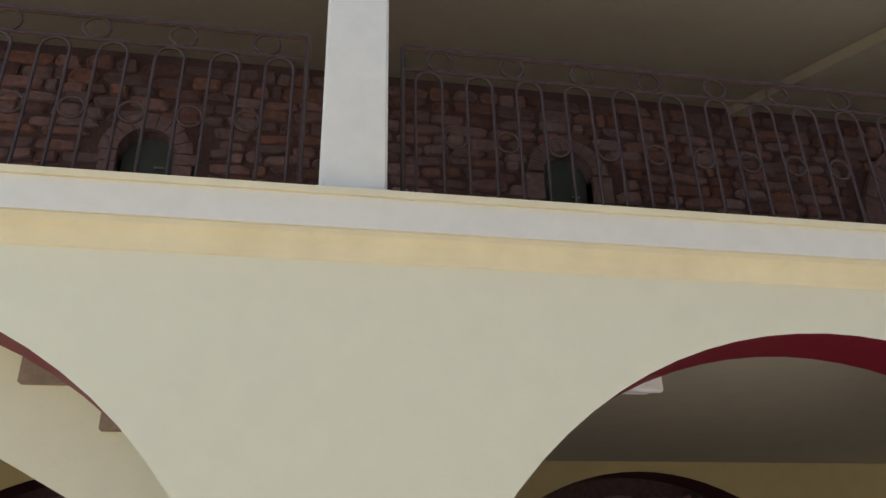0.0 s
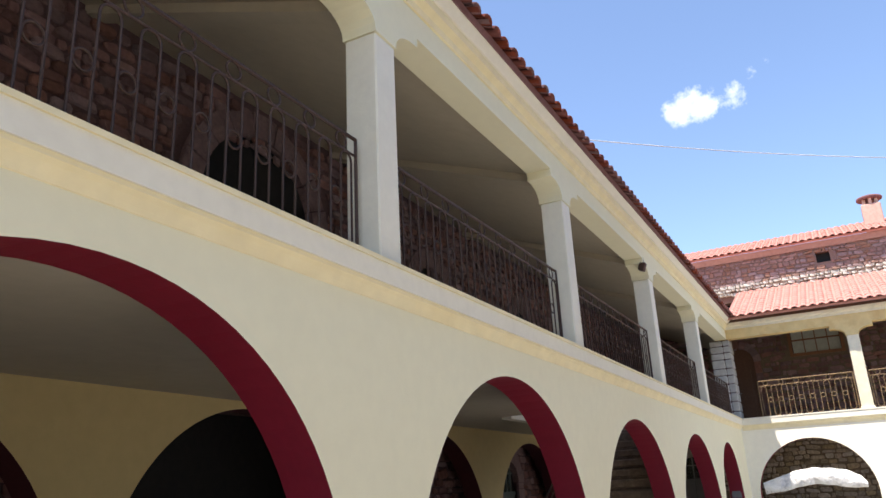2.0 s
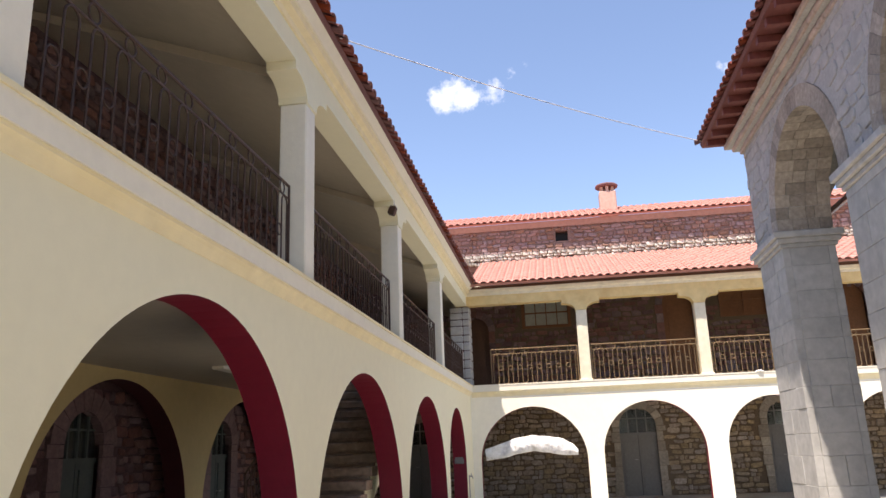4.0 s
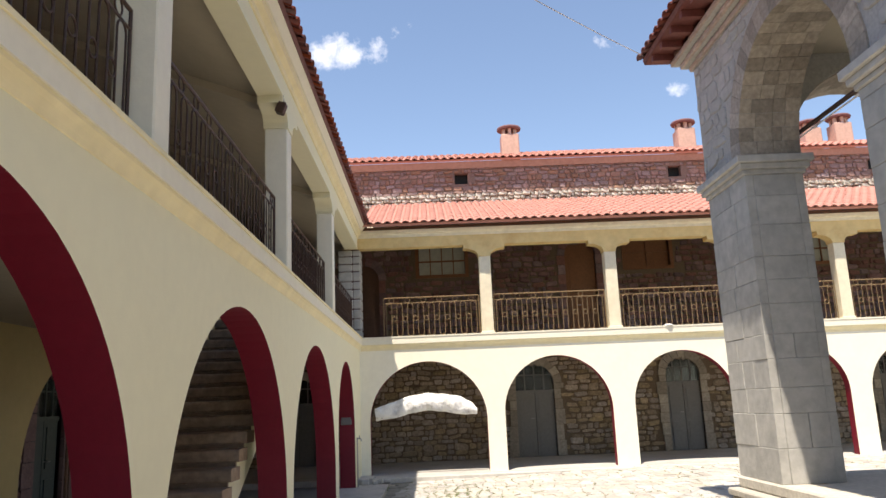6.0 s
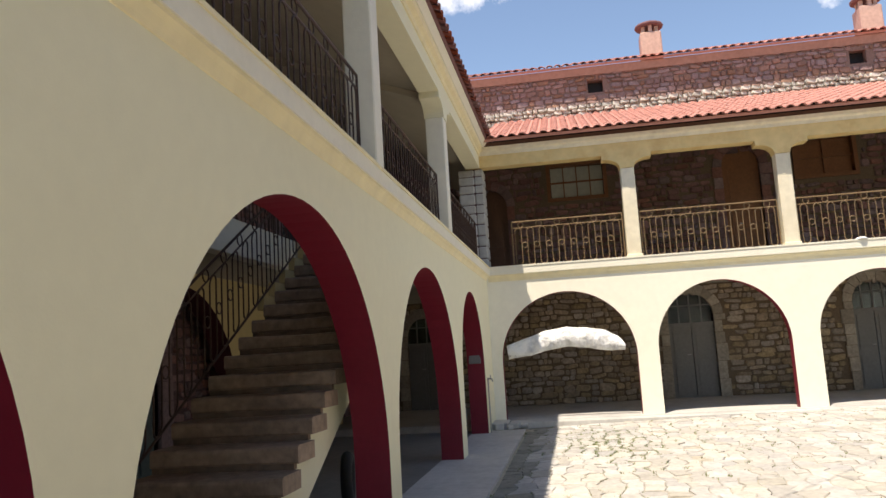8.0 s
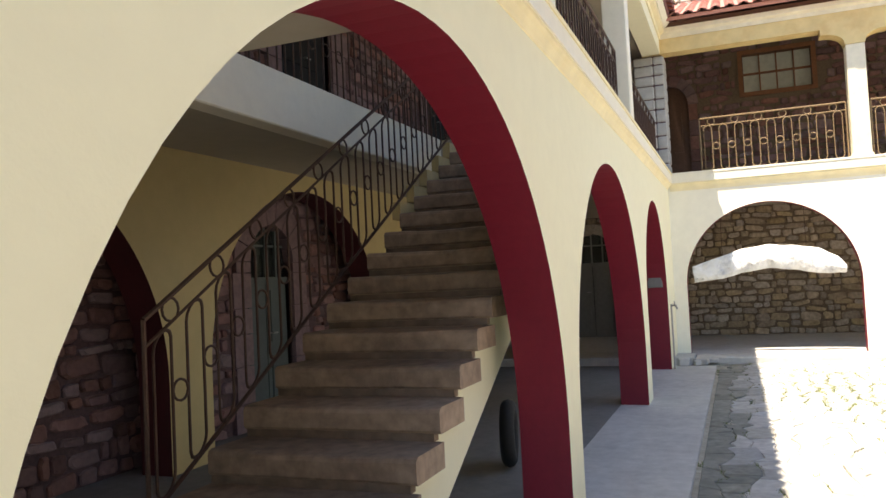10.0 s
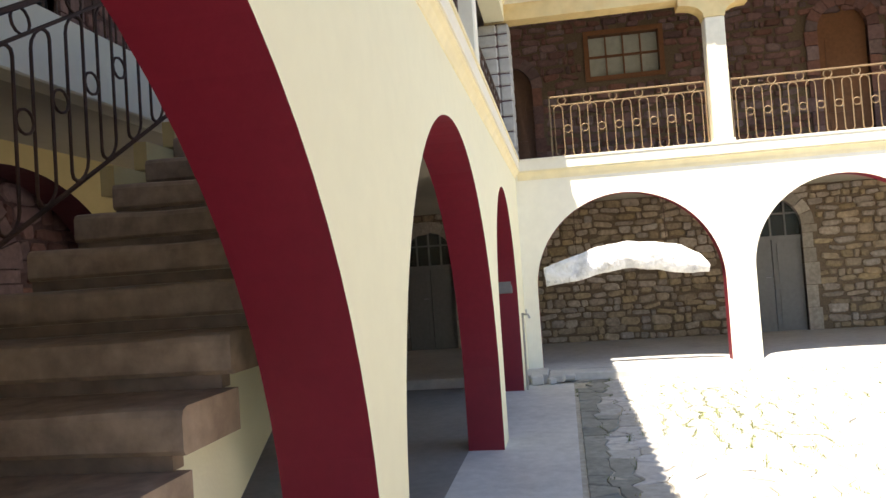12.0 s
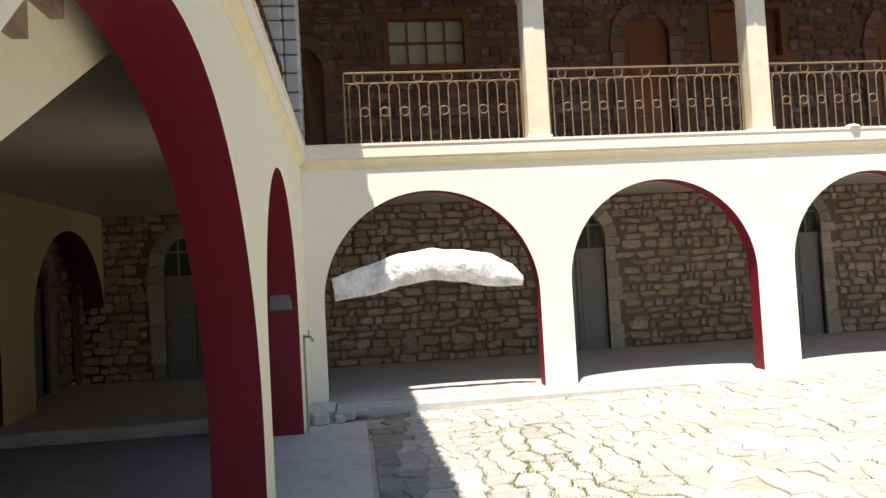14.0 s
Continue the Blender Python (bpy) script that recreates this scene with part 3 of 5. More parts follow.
def stones(parent, layout, place, material, piece_material=None, near=None, depth=0.045, limit=300, name="stone"):
    """place(u, z, out) gives the world point; near(u, z) marks stones that become parts of their own."""
    rest, count = Shape(), 0
    meshes = [sh_.mesh(name, piece_material) for sh_ in STONE_MESHES] if piece_material else []
    for cu, cz, w, h in layout:
        d = depth * RNG.uniform(0.6, 1.25)
        if near and count < limit and near(cu, cz):
            o, ux, n_ = Vector(place(cu, cz, 0)), Vector(place(cu + 1, cz, 0)), Vector(place(cu, cz, 1))
            ux, n_ = ux - o, n_ - o
            m = Matrix(((ux.x * w, -n_.x * d, 0, o.x), (ux.y * w, -n_.y * d, 0, o.y), (0, 0, h, o.z), (0, 0, 0, 1)))
            part(name, RNG.choice(meshes), None, parent, at=m @ pose(0, 0, 0, 0, RNG.uniform(-6, 6), 0))
            count += 1
        else:
            sh_ = RNG.choice(STONE_MESHES)
            t = RNG.uniform(-0.12, 0.12)
            rest.add([place(cu + x * w + z * t * h, cz + z * h - x * t * w, -y * d) for x, y, z in sh_.v], sh_.f)
    if rest.v:
        tagged(part(name + "_field", rest, material, parent), kind="stuff")


def hole(*rects):
    return lambda u, z, w, h: any(a - w * 0.35 < u < b + w * 0.35 and c - h * 0.3 < z < d + h * 0.3 for a, b, c, d in rects)


def on_east(x):
    return lambda u, z, out: (x - out, u, z)


def on_north(y):
    return lambda u, z, out: (u, y - out, z)


# openings in the back walls: (centre, half-width, foot, springing, top)
E_DOORS_LOW = [(5.1, 0.48, Z_E, 1.95), (-1.30, 0.52, Z_E, 2.05), (-5.36, 0.47, Z_E, 2.13), (-11.2, 0.42, Z_E, 2.1)]
E_WIN_UP = [(1.08, 0.74, 5.06, 6.03), (-4.72, 0.72, 5.08, 6.12), (-9.4, 0.72, 5.03, 5.98)]
E_DOORS_UP = [(3.30, 0.45, Z_UP, 5.05), (-2.80, 0.43, Z_UP, 5.56), (-7.6, 0.43, Z_UP, 5.44)]
N_NICHES = [(-0.26, 0.24, 4.3, 5.62), (3.60, 0.25, 4.3, 5.74)]
N_DOORS_UP = [(8.08, 1.02, Z_UP, 5.03), (12.4, 0.55, Z_UP, 4.85), (16.5, 0.55, Z_UP, 4.85), (20.6, 0.55, Z_UP, 4.85)]


def back_wall(name, label, u0, u1, z0, z1, put, openings, thick=0.35):
    """A wall with rectangular openings cut through it (arched heads are filled by the surrounds)."""
    s_ = Shape()
    cuts = sorted({u0, u1, *[c - h for c, h, *_ in openings], *[c + h for c, h, *_ in openings]})
    for a, b in zip(cuts, cuts[1:]):
        mid, spans = (a + b) / 2, [(f, t) for c, h, f, t in openings if c - h < (a + b) / 2 < c + h]
        z = z0
        for f, t in sorted(spans):
            if f > z:
                s_.add([put(*c) for c in [(a, z, 0), (b, z, 0), (b, z, -thick), (a, z, -thick), (a, f, 0), (b, f, 0), (b, f, -thick), (a, f, -thick)]],
                       [(0, 1, 5, 4), (1, 2, 6, 5), (2, 3, 7, 6), (3, 0, 4, 7), (0, 3, 2, 1), (4, 5, 6, 7)])
            z = t
        if z < z1:
            s_.add([put(*c) for c in [(a, z, 0), (b, z, 0), (b, z, -thick), (a, z, -thick), (a, z1, 0), (b, z1, 0), (b, z1, -thick), (a, z1, -thick)]],
                   [(0, 1, 5, 4), (1, 2, 6, 5), (2, 3, 7, 6), (3, 0, 4, 7), (0, 3, 2, 1), (4, 5, 6, 7)])
    return solid(name, s_, M_MORTAR_P if "clerestory" in name else M_MORTAR if "east" in name else M_MORTAR_D, label, "wall", "structure")


def arched_door(name, label, c, half, foot, spring, put, material, fan=True, leaves=2, set_in=0.05):
    """A round-headed boarded door with rails, a fanlight and a handle, set into the wall."""
    d = thing(name, label, "door", kind="structure")
    arc = [(c - half * math.cos(math.pi * i / 16), spring + half * math.sin(math.pi * i / 16)) for i in range(17)]

    def slab(pts, w0, w1, sh_):
        n = len(pts)
        sh_.add([put(u, z, w0) for u, z in pts] + [put(u, z, w1) for u, z in pts],
                [tuple(range(n)), tuple(range(n, 2 * n))[::-1]] + [(i, (i + 1) % n, n + (i + 1) % n, n + i) for i in range(n)])
        return sh_
    fan_h = spring - 0.2 if fan else spring + half
    for k in range(leaves):
        a, b = c - half + 2 * half * k / leaves + 0.008, c - half + 2 * half * (k + 1) / leaves - 0.008
        leaf = part("leaf", slab([(a, foot), (b, foot), (b, fan_h if fan else spring), (a, fan_h if fan else spring)], -set_in - 0.05, -set_in, Shape()), material, d)
        w = b - a
        for z0_, z1_ in ((foot + 0.12, foot + 0.75), (foot + 0.9, spring - (0.32 if fan else 0.12))):
            part("panel", slab([(a + w * 0.16, z0_), (b - w * 0.16, z0_), (b - w * 0.16, z1_), (a + w * 0.16, z1_)], -set_in, -set_in + 0.02, Shape()), material, leaf)
    if fan:
        part("fanlight", slab([(c + half, spring - 0.2)] + [p for p in arc[::-1]] + [(c - half, spring - 0.2)], -set_in - 0.04, -set_in - 0.02, Shape()), M_GLASS, d, "dark glass fanlight")
        bars = Shape()
        for k in range(1, 4):
            u = c - half + 2 * half * k / 4
            bars.box(-0.015, -0.015, -0.2, 0.015, 0.015, math.sqrt(max(half ** 2 - (u - c) ** 2, 0)), m=Matrix.Translation(put(u, spring, -set_in)))
        slab([(c - half, spring - 0.24), (c + half, spring - 0.24), (c + half, spring - 0.17), (c - half, spring - 0.17)], -set_in - 0.03, -set_in + 0.02, bars)
        slab([(c - half, spring + half * 0.42), (c + half, spring + half * 0.42), (c + half, spring + half * 0.48), (c - half, spring + half * 0.48)], -set_in - 0.03, -set_in + 0.0, bars)
        part("glazing_bars", bars, material, d)
    else:
        part("head", slab(arc + [(c + half, spring - 0.001), (c - half, spring - 0.001)], -set_in - 0.05, -set_in, Shape()), material, d)
    hp = put(c + 0.06, foot + 1.0, -set_in + 0.05)
    part("handle", Shape().tube([put(c + 0.06, foot + 1.0, -set_in), hp, put(c + 0.14, foot + 1.0, -set_in + 0.05)], 0.01), M_STEEL, d, "steel handle")
    return d


def stone_surround(parent, c, half, foot, spring, put, material, width=0.2):
    """Dressed jamb stones and a ring of voussoirs round an opening."""
    z = foot
    while z < spring - 0.05:
        h = min(RNG.uniform(0.24, 0.42), spring - z)
        for side in (-1, 1):
            w = width * RNG.uniform(0.85, 1.35)
            a, b = sorted((c + side * half, c + side * (half + w)))
            sh_ = Shape().add([put(u, zz, o) for o in (-0.15, 0.06) for u, zz in ((a, z + 0.006), (b, z + 0.006), (b, z + h - 0.006), (a, z + h - 0.006))],
                              [(0, 1, 2, 3), (7, 6, 5, 4), (0, 4, 5, 1), (1, 5, 6, 2), (2, 6, 7, 3), (3, 7, 4, 0)])
            part("jamb_stone", sh_, material, parent)
        z += h
    n = 9
    for i in range(n):
        a0, a1 = math.pi * (i + 0.03) / n, math.pi * (i + 0.97) / n
        r0, r1 = half, half + width * RNG.uniform(0.95, 1.15)
        pts = [(c - r * math.cos(a), spring + r * math.sin(a)) for r, a in ((r0, a0), (r1, a0), (r1, (a0 + a1) / 2), (r1, a1), (r0, a1), (r0, (a0 + a1) / 2))]
        sh_ = Shape().add([put(u, z_, o) for o in (-0.15, 0.065) for u, z_ in pts],
                          [(0, 1, 2, 3, 4, 5), (11, 10, 9, 8, 7, 6)] + [(k, 6 + k, 6 + (k + 1) % 6, (k + 1) % 6) for k in range(6)])
        part("voussoir", sh_, material, parent)


PE, PN = on_east(X_BACK_E), on_north(Y_BACK_N)
PEz, PNz = (lambda u, z, o: PE(u, z, o)), (lambda u, z, o: PN(u, z, o))
low = [(c, h, f, sp + h) for c, h, f, sp in E_DOORS_LOW]
wall_el = back_wall("wall_east_lower", "dark mortar and rubble stone wall behind the arcade", S_END, Y_BACK_N + 0.5, Z_E, 2.78, PEz, low)
upo = [(c, h, f, sp + h) for c, h, f, sp in E_DOORS_UP] + list(E_WIN_UP)
wall_eu = back_wall("wall_east_upper", "brown rubble stone wall behind the gallery", S_END, Y_BACK_N + 0.5, Z_UP, 6.72, PEz, upo)
nopen = [(c, h, f, sp + h) for c, h, f, sp in N_DOORS_UP] + [(c, h, f, t) for c, h, f, t in N_NICHES]
wall_nu = back_wall("wall_north_upper", "brown rubble stone wall behind the shaded gallery", W_START, X_BACK_E, Z_UP, 6.5, PNz, nopen)
# backing boxes in near-black stand in for the darkness of rooms
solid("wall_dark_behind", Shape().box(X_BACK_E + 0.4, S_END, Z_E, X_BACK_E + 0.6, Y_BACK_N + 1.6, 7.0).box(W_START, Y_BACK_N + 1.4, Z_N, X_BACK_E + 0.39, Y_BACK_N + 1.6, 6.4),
      M_DARK, "near-black backing wall standing in for unlit rooms", "wall", "structure")
for c, h, f, sp in E_DOORS_LOW:
    d = arched_door("door_low", "grey painted double door with a glazed arched head", c, h, f, sp, PEz, M_DOOR)
    stone_surround(wall_el, c, h, f, sp, PEz, M_VOUSS)
for i, (c, h, f, sp) in enumerate(E_DOORS_UP):
    d = arched_door("door_up", "dark brown arched wooden door" if i == 0 else "orange-brown arched wooden gallery door", c, h, f, sp, PEz, M_WOOD_D if i == 0 else M_WOOD, fan=False, leaves=1)
    stone_surround(wall_eu, c, h, f, sp, PEz, M_REDSTONE_P)
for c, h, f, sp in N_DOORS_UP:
    # deep gallery shade is put into the door colour
    d = arched_door("door_gallery", "arched gallery door coloured near-black for deep shade", c, h, f, sp, PNz, M_DARK, fan=False, leaves=1)
    stone_surround(wall_nu, c, h, f, sp, PNz, M_REDSTONE, 0.3)


def casement(name, label, c, half, z0, z1, put, frame_mat, cols=4, rows=2, fill=M_CURTAIN):
    w_ = thing(name, label, "window", kind="structure")

    def bar(a, b, c0, c1, o0, o1):
        return Shape().add([put(u, z, o) for o in (o0, o1) for u, z in ((a, c0), (b, c0), (b, c1), (a, c1))],
                           [(0, 1, 2, 3), (7, 6, 5, 4), (0, 4, 5, 1), (1, 5, 6, 2), (2, 6, 7, 3), (3, 7, 4, 0)])
    t = 0.09
    for a, b, d0, d1, nm in ((c - half, c - half + t, z0, z1, "frame_side"), (c + half - t, c + half, z0, z1, "frame_side"), (c - half + t, c + half - t, z0, z0 + t, "frame_rail"), (c - half + t, c + half - t, z1 - t, z1, "frame_rail")):
        part(nm, bar(a, b, d0, d1, -0.16, 0.05), frame_mat, w_)
    iw, ih = (2 * half - 2 * t) / cols, (z1 - z0 - 2 * t) / rows
    for i in range(cols):
        for j in range(rows):
            a, b, d0, d1 = c - half + t + i * iw, c - half + t + (i + 1) * iw, z0 + t + j * ih, z0 + t + (j + 1) * ih
            part("pane", bar(a + 0.012, b - 0.012, d0 + 0.012, d1 - 0.012, -0.12, -0.11), fill, w_)
    for i in range(1, cols):
        u = c - half + t + i * iw
        part("muntin", bar(u - 0.014, u + 0.014, z0 + t, z1 - t, -0.125, -0.06), frame_mat, w_)
    for j in range(1, rows):
        z = z0 + t + j * ih
        part("muntin", bar(c - half + t, c + half - t, z - 0.02, z + 0.02, -0.122, -0.065), frame_mat, w_)
    return w_


casement("window_1", "reddish timber window with eight pale panes", *E_WIN_UP[0], PEz, M_WOOD)
casement("window_2", "orange timber window with closed wooden shutters", *E_WIN_UP[1], PEz, M_WOOD, 2, 2, M_WOOD)
casement("window_3", "reddish timber window with eight pale panes", *E_WIN_UP[2], PEz, M_WOOD)
for i, (c, h, f, t) in enumerate(N_NICHES):
    arched_door("shutter_up", "small dark green arched shutter in the stone wall", c, h, f, t - h, PNz, M_DOORG, fan=False, leaves=1, set_in=0.12)
    stone_surround(wall_nu, c, h, f, t - h, PNz, M_REDSTONE, 0.14)

skip_el = hole(*[(c - h - 0.17, c + h + 0.17, f, sp + h * 0.75) for c, h, f, sp in E_DOORS_LOW])
stones(wall_el, rubble_layout(S_END, Y_BACK_N + 0.4, Z_E, 2.77, random.Random(3), skip=skip_el), PE, M_RUBBLE, M_RUBBLE_P, near=lambda u, z: -0.4 < u < 3.0, limit=290)
skip_eu = hole(*[(c - h - 0.17, c + h + 0.17, f, sp + h * 0.75) for c, h, f, sp in E_DOORS_UP], *[(c - h, c + h, f, t) for c, h, f, t in E_WIN_UP])
stones(wall_eu, rubble_layout(-12, Y_BACK_N + 0.4, Z_UP, 6.6, random.Random(4), skip=skip_eu), PE, M_REDSTONE, M_REDSTONE_P, near=lambda u, z: -2.5 < u < 3.0, limit=290)
skip_nu = hole(*[(c - h - 0.27, c + h + 0.27, f, sp + h * 0.75) for c, h, f, sp in N_DOORS_UP], *[(c - h - 0.12, c + h + 0.12, f, t) for c, h, f, t in N_NICHES])
stones(wall_nu, rubble_layout(-4, X_BACK_E, Z_UP, 6.42, random.Random(5), 0.11, 0.22, 0.16, 0.45, skip=skip_nu), PN, M_REDSTONE, M_REDSTONE_P, near=lambda u, z: -1.5 < u < 8.0, limit=290)

# corner pillar of rough white-jointed stone on the gallery
cp = thing("corner_pillar", "grey rough stone corner pillar with dark joints on the gallery", "pillar")
CPX, CPY = X_WALL + 0.10, Y_WALL - 0.02
part("core", Shape().box(CPX, CPY, Z_UP, CPX + 0.46, CPY + 0.46, Z_BEAM), M_MORTAR_D, cp)
z, k = Z_UP, 0
while z < Z_BEAM - 0.02:
    h = min(RNG.uniform(0.15, 0.26), Z_BEAM - z)
    cut = RNG.choice((0.16, 0.22, 0.3))
    for a, b in ((0, cut), (cut, 0.46)):
        part("stone", Shape().box(CPX + a - 0.02 if a == 0 else CPX + a + 0.008, CPY - 0.03, z + 0.008, CPX + b - 0.008 if b < 0.46 else CPX + b + 0.02, CPY + 0.15, z + h - 0.008, 0.022), M_ASHLAR, cp)
    part("stone", Shape().box(CPX - 0.032, CPY + 0.155, z + 0.008, CPX + 0.2, CPY + 0.48, z + h - 0.008, 0.022), M_ASHLAR, cp)
    z, k = z + h, k + 1

# inner arcade wall of the north range: ochre plaster with shallow arches, stone and doors behind
MID_ARCHES = [(x, 1.86, 0.84) for x in (-8.3, -4.2, -0.1, 3.95, 8.05)] + [(12.3, 1.86, 0.80)] + [(16.45, 1.74, 0.86), (20.65, 1.8, 0.78), (24.72, 1.37, 1.1)]
wall_nm, sof = arcade(MID_ARCHES, W_START - 1.0, X_BACK_E, Z_N, 2.78, Y_MID, Y_MID + 0.32, north, "wall_north_inner", "ochre plastered inner arcade wall with arches")
wall_nm.data.materials[0] = M_INNER
# inner soffits use the red that is darkened for shade
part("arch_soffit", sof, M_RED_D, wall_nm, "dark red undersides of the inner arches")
PNL = on_north(Y_MID + 0.55)
PASSAGE = 8.05                  # this inner arch is an open, unlit passage
nlow = [(c, 0.42, Z_N, 1.85) for c, r, zs in MID_ARCHES if c != PASSAGE]
wall_nl = back_wall("wall_north_lower", "dark rubble wall behind the inner arches", W_START, X_BACK_E, Z_N, 2.78, lambda u, z, o: PNL(u, z, o), [(c, h, f, sp + h) for c, h, f, sp in nlow] + [(PASSAGE, 1.9, Z_N, 2.75)], 0.3)
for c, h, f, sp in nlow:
    # the door near x = 4 is near-black, its shade painted in
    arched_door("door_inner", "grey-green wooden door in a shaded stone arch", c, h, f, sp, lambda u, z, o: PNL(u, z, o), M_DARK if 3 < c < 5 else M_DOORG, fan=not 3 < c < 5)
    stone_surround(wall_nl, c, h, f, sp, lambda u, z, o: PNL(u, z, o), M_REDSTONE, 0.28)
stones(wall_nl, rubble_layout(-3, X_BACK_E, Z_N, 2.6, random.Random(6), skip=hole(*[(c - h - 0.25, c + h + 0.25, f, sp + h * 0.75) for c, h, f, sp in nlow], (PASSAGE - 1.9, PASSAGE + 1.9, Z_N, 2.75))), PNL, M_REDSTONE)

# ---- stairs ----
STEPS, RISE, RUN = 18, (Z_UP - Z_N) / 18, 0.315


def step_block(x0, x1, wide, z0, z1, rs):
    """A stone step with a rounded nose that years of feet have worn hollow and uneven."""
    n, ring, p, q = 9, 7, [], []
    for i in range(n):
        f = i / (n - 1)
        dip = -0.010 * math.sin(math.pi * f) ** 2 + rs.uniform(-0.003, 0.003)
        out = rs.uniform(-0.005, 0.004) - 0.006 * math.sin(math.pi * f)
        a = x0 - out
        for x, z in ((x1, z0), (a + 0.012, z0), (a, z0 + 0.014), (a, z1 - 0.026 + dip), (a + 0.009, z1 - 0.008 + dip), (a + 0.03, z1 + dip), (x1, z1)):
            p.append((x, wide * f, z))
    for i in range(n - 1):
        q += [(i * ring + k, i * ring + (k + 1) % ring, (i + 1) * ring + (k + 1) % ring, (i + 1) * ring + k) for k in range(ring)]
    q += [tuple(range(ring))[::-1], tuple(range((n - 1) * ring, n * ring))]
    return Shape().add(p, q)


def staircase(label, flights):
    """Solid stone steps on a plastered stringer; local x runs up the flight, y across it."""
    st = thing("staircase", label, "stairs", at=flights)
    wide = 1.16
    prof = [(0, 0)]
    for k in range(STEPS):
        prof += [(k * RUN, (k + 1) * RISE - 0.11), ((k + 1) * RUN, (k + 1) * RISE - 0.11)]
    prof += [(STEPS * RUN, STEPS * RISE - 0.42), (0.75, 0.0)]
    part("stringer", Shape().extrude(prof, 0.05, wide - 0.02, "y"), M_CREAM, st, "cream plastered stringer")
    rs = random.Random(41)
    for k in range(STEPS):
        x, top = k * RUN, (k + 1) * RISE
        part("step", step_block(x - 0.03, x + RUN + 0.01, wide, top - 0.128, top, rs), M_STEP, st)
        part("riser", Shape().box(x - 0.008, 0.045, k * RISE + 0.001, x + 0.05, wide - 0.002, top - 0.129), M_RISER, st)
        if k > 10:
            part("curb", Shape().box(x - 0.005, wide + 0.002, top - 0.05, x + RUN, wide + 0.078, top + 0.1), M_INNER, st)
    return st


STAIR_AT = pose(11.40, 3.50, Z_N)
stairs = staircase("worn stone stairs on a cream plastered stringer", STAIR_AT)
copy_thing(stairs, pose(4.89, 3.50, Z_N) @ Matrix.Diagonal((-1, 1, 1, 1)))

# ---- railings ----
RAIL_H, RAIL_2 = 0.90, 0.775


def loop_shape(w, z0, z1, r=0.008):
    pts = [(-w / 2 * math.cos(math.pi * i / 6), z1 - w / 2 + w / 2 * math.sin(math.pi * i / 6)) for i in range(7)]
    pts += [(w / 2 * math.cos(math.pi * i / 6), z0 + w / 2 - w / 2 * math.sin(math.pi * i / 6)) for i in range(7)]
    return Shape().tube([(x, 0, z) for x, z in pts], r, 5, True)


def ring_shape(rad, r=0.007, n=12):
    return Shape().tube([(rad * math.cos(6.2832 * i / n), 0, rad * math.sin(6.2832 * i / n)) for i in range(n)], r, 5, True)


def rail_panel(length, at, material, label, rake=0.0, group="gallery railings"):
    """Two top bars with rings between them, long loops below and a ring between each pair."""
    rl = thing("railing", label, "railing", group, at=at)
    n = max(3, round(length / 0.235))
    pitch = length / n
    lean = lambda x, z: (x, 0, z + rake * x)
    w = pitch * 0.52
    loop = loop_shape(w, 0.02, RAIL_2 - 0.005)
    loop.v = [(x, y, z + rake * x) for x, y, z in loop.v]
    ring_ = ring_shape((pitch - w) / 2 - 0.004)
    top = ring_shape((RAIL_H - RAIL_2) / 2 - 0.006)
    loop_m, ring_m, top_m = loop.mesh("loop", material, True), ring_.mesh("ring", material, True), top.mesh("ring", material, True)
    for z, nm, r in ((RAIL_H, "handrail", 0.014), (RAIL_2, "bar", 0.009)):
        part(nm, Shape().tube([lean(0, z), lean(length, z)], r, 6), material, rl)
    if rake:
        part("bar", Shape().tube([lean(0, 0.01), lean(length, 0.01)], 0.012, 6), material, rl)
    for x in (0.0, length):
        part("post", Shape().tube([lean(x, 0), lean(x, RAIL_H)], 0.012, 6), material, rl)
    for i in range(n):
        x = (i + 0.5) * pitch
        part("loop", loop_m, material, rl, at=Matrix.Translation(lean(x, 0)))
        if i:
            part("ring", ring_m, material, rl, at=Matrix.Translation(lean(i * pitch, 0.42)))
    m = max(2, round(length / 0.35))
    for i in range(m):
        part("ring", top_m, material, rl, at=Matrix.Translation(lean((i + 0.5) * length / m, (RAIL_H + RAIL_2) / 2)))
    return rl


yr = Y_WALL + COL_W / 2 + 0.01
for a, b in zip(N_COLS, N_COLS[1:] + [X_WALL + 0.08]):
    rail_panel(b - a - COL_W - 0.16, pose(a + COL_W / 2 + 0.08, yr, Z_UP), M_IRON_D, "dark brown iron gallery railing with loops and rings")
xr = X_WALL + COL_W / 2 + 0.01
ends = [2.53] + E_COLS
for i, (a, b) in enumerate(zip(ends, ends[1:])):
    hi = a - (0 if i == 0 else COL_W / 2 + 0.04)
    # east panels take the sun-lightened iron, north ones the dark iron
    rail_panel(hi - b - COL_W / 2 - 0.04, pose(xr, hi, Z_UP, 0, 0, -90), M_IRON, "iron gallery railing with loops and rings, coloured tan for the sun")
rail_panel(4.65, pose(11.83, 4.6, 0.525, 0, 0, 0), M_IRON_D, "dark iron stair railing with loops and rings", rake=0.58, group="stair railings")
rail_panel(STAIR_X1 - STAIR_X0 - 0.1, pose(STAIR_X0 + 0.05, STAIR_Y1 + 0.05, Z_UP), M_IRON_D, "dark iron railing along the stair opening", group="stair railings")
solid("stairwell_edge", Shape().box(STAIR_X0, STAIR_Y1 - 0.05, 2.74, STAIR_X1, STAIR_Y1 + 0.12, Z_UP + 0.012, 0.01), M_WHITE, "white plastered edge of the stair opening", "trim", "structure")

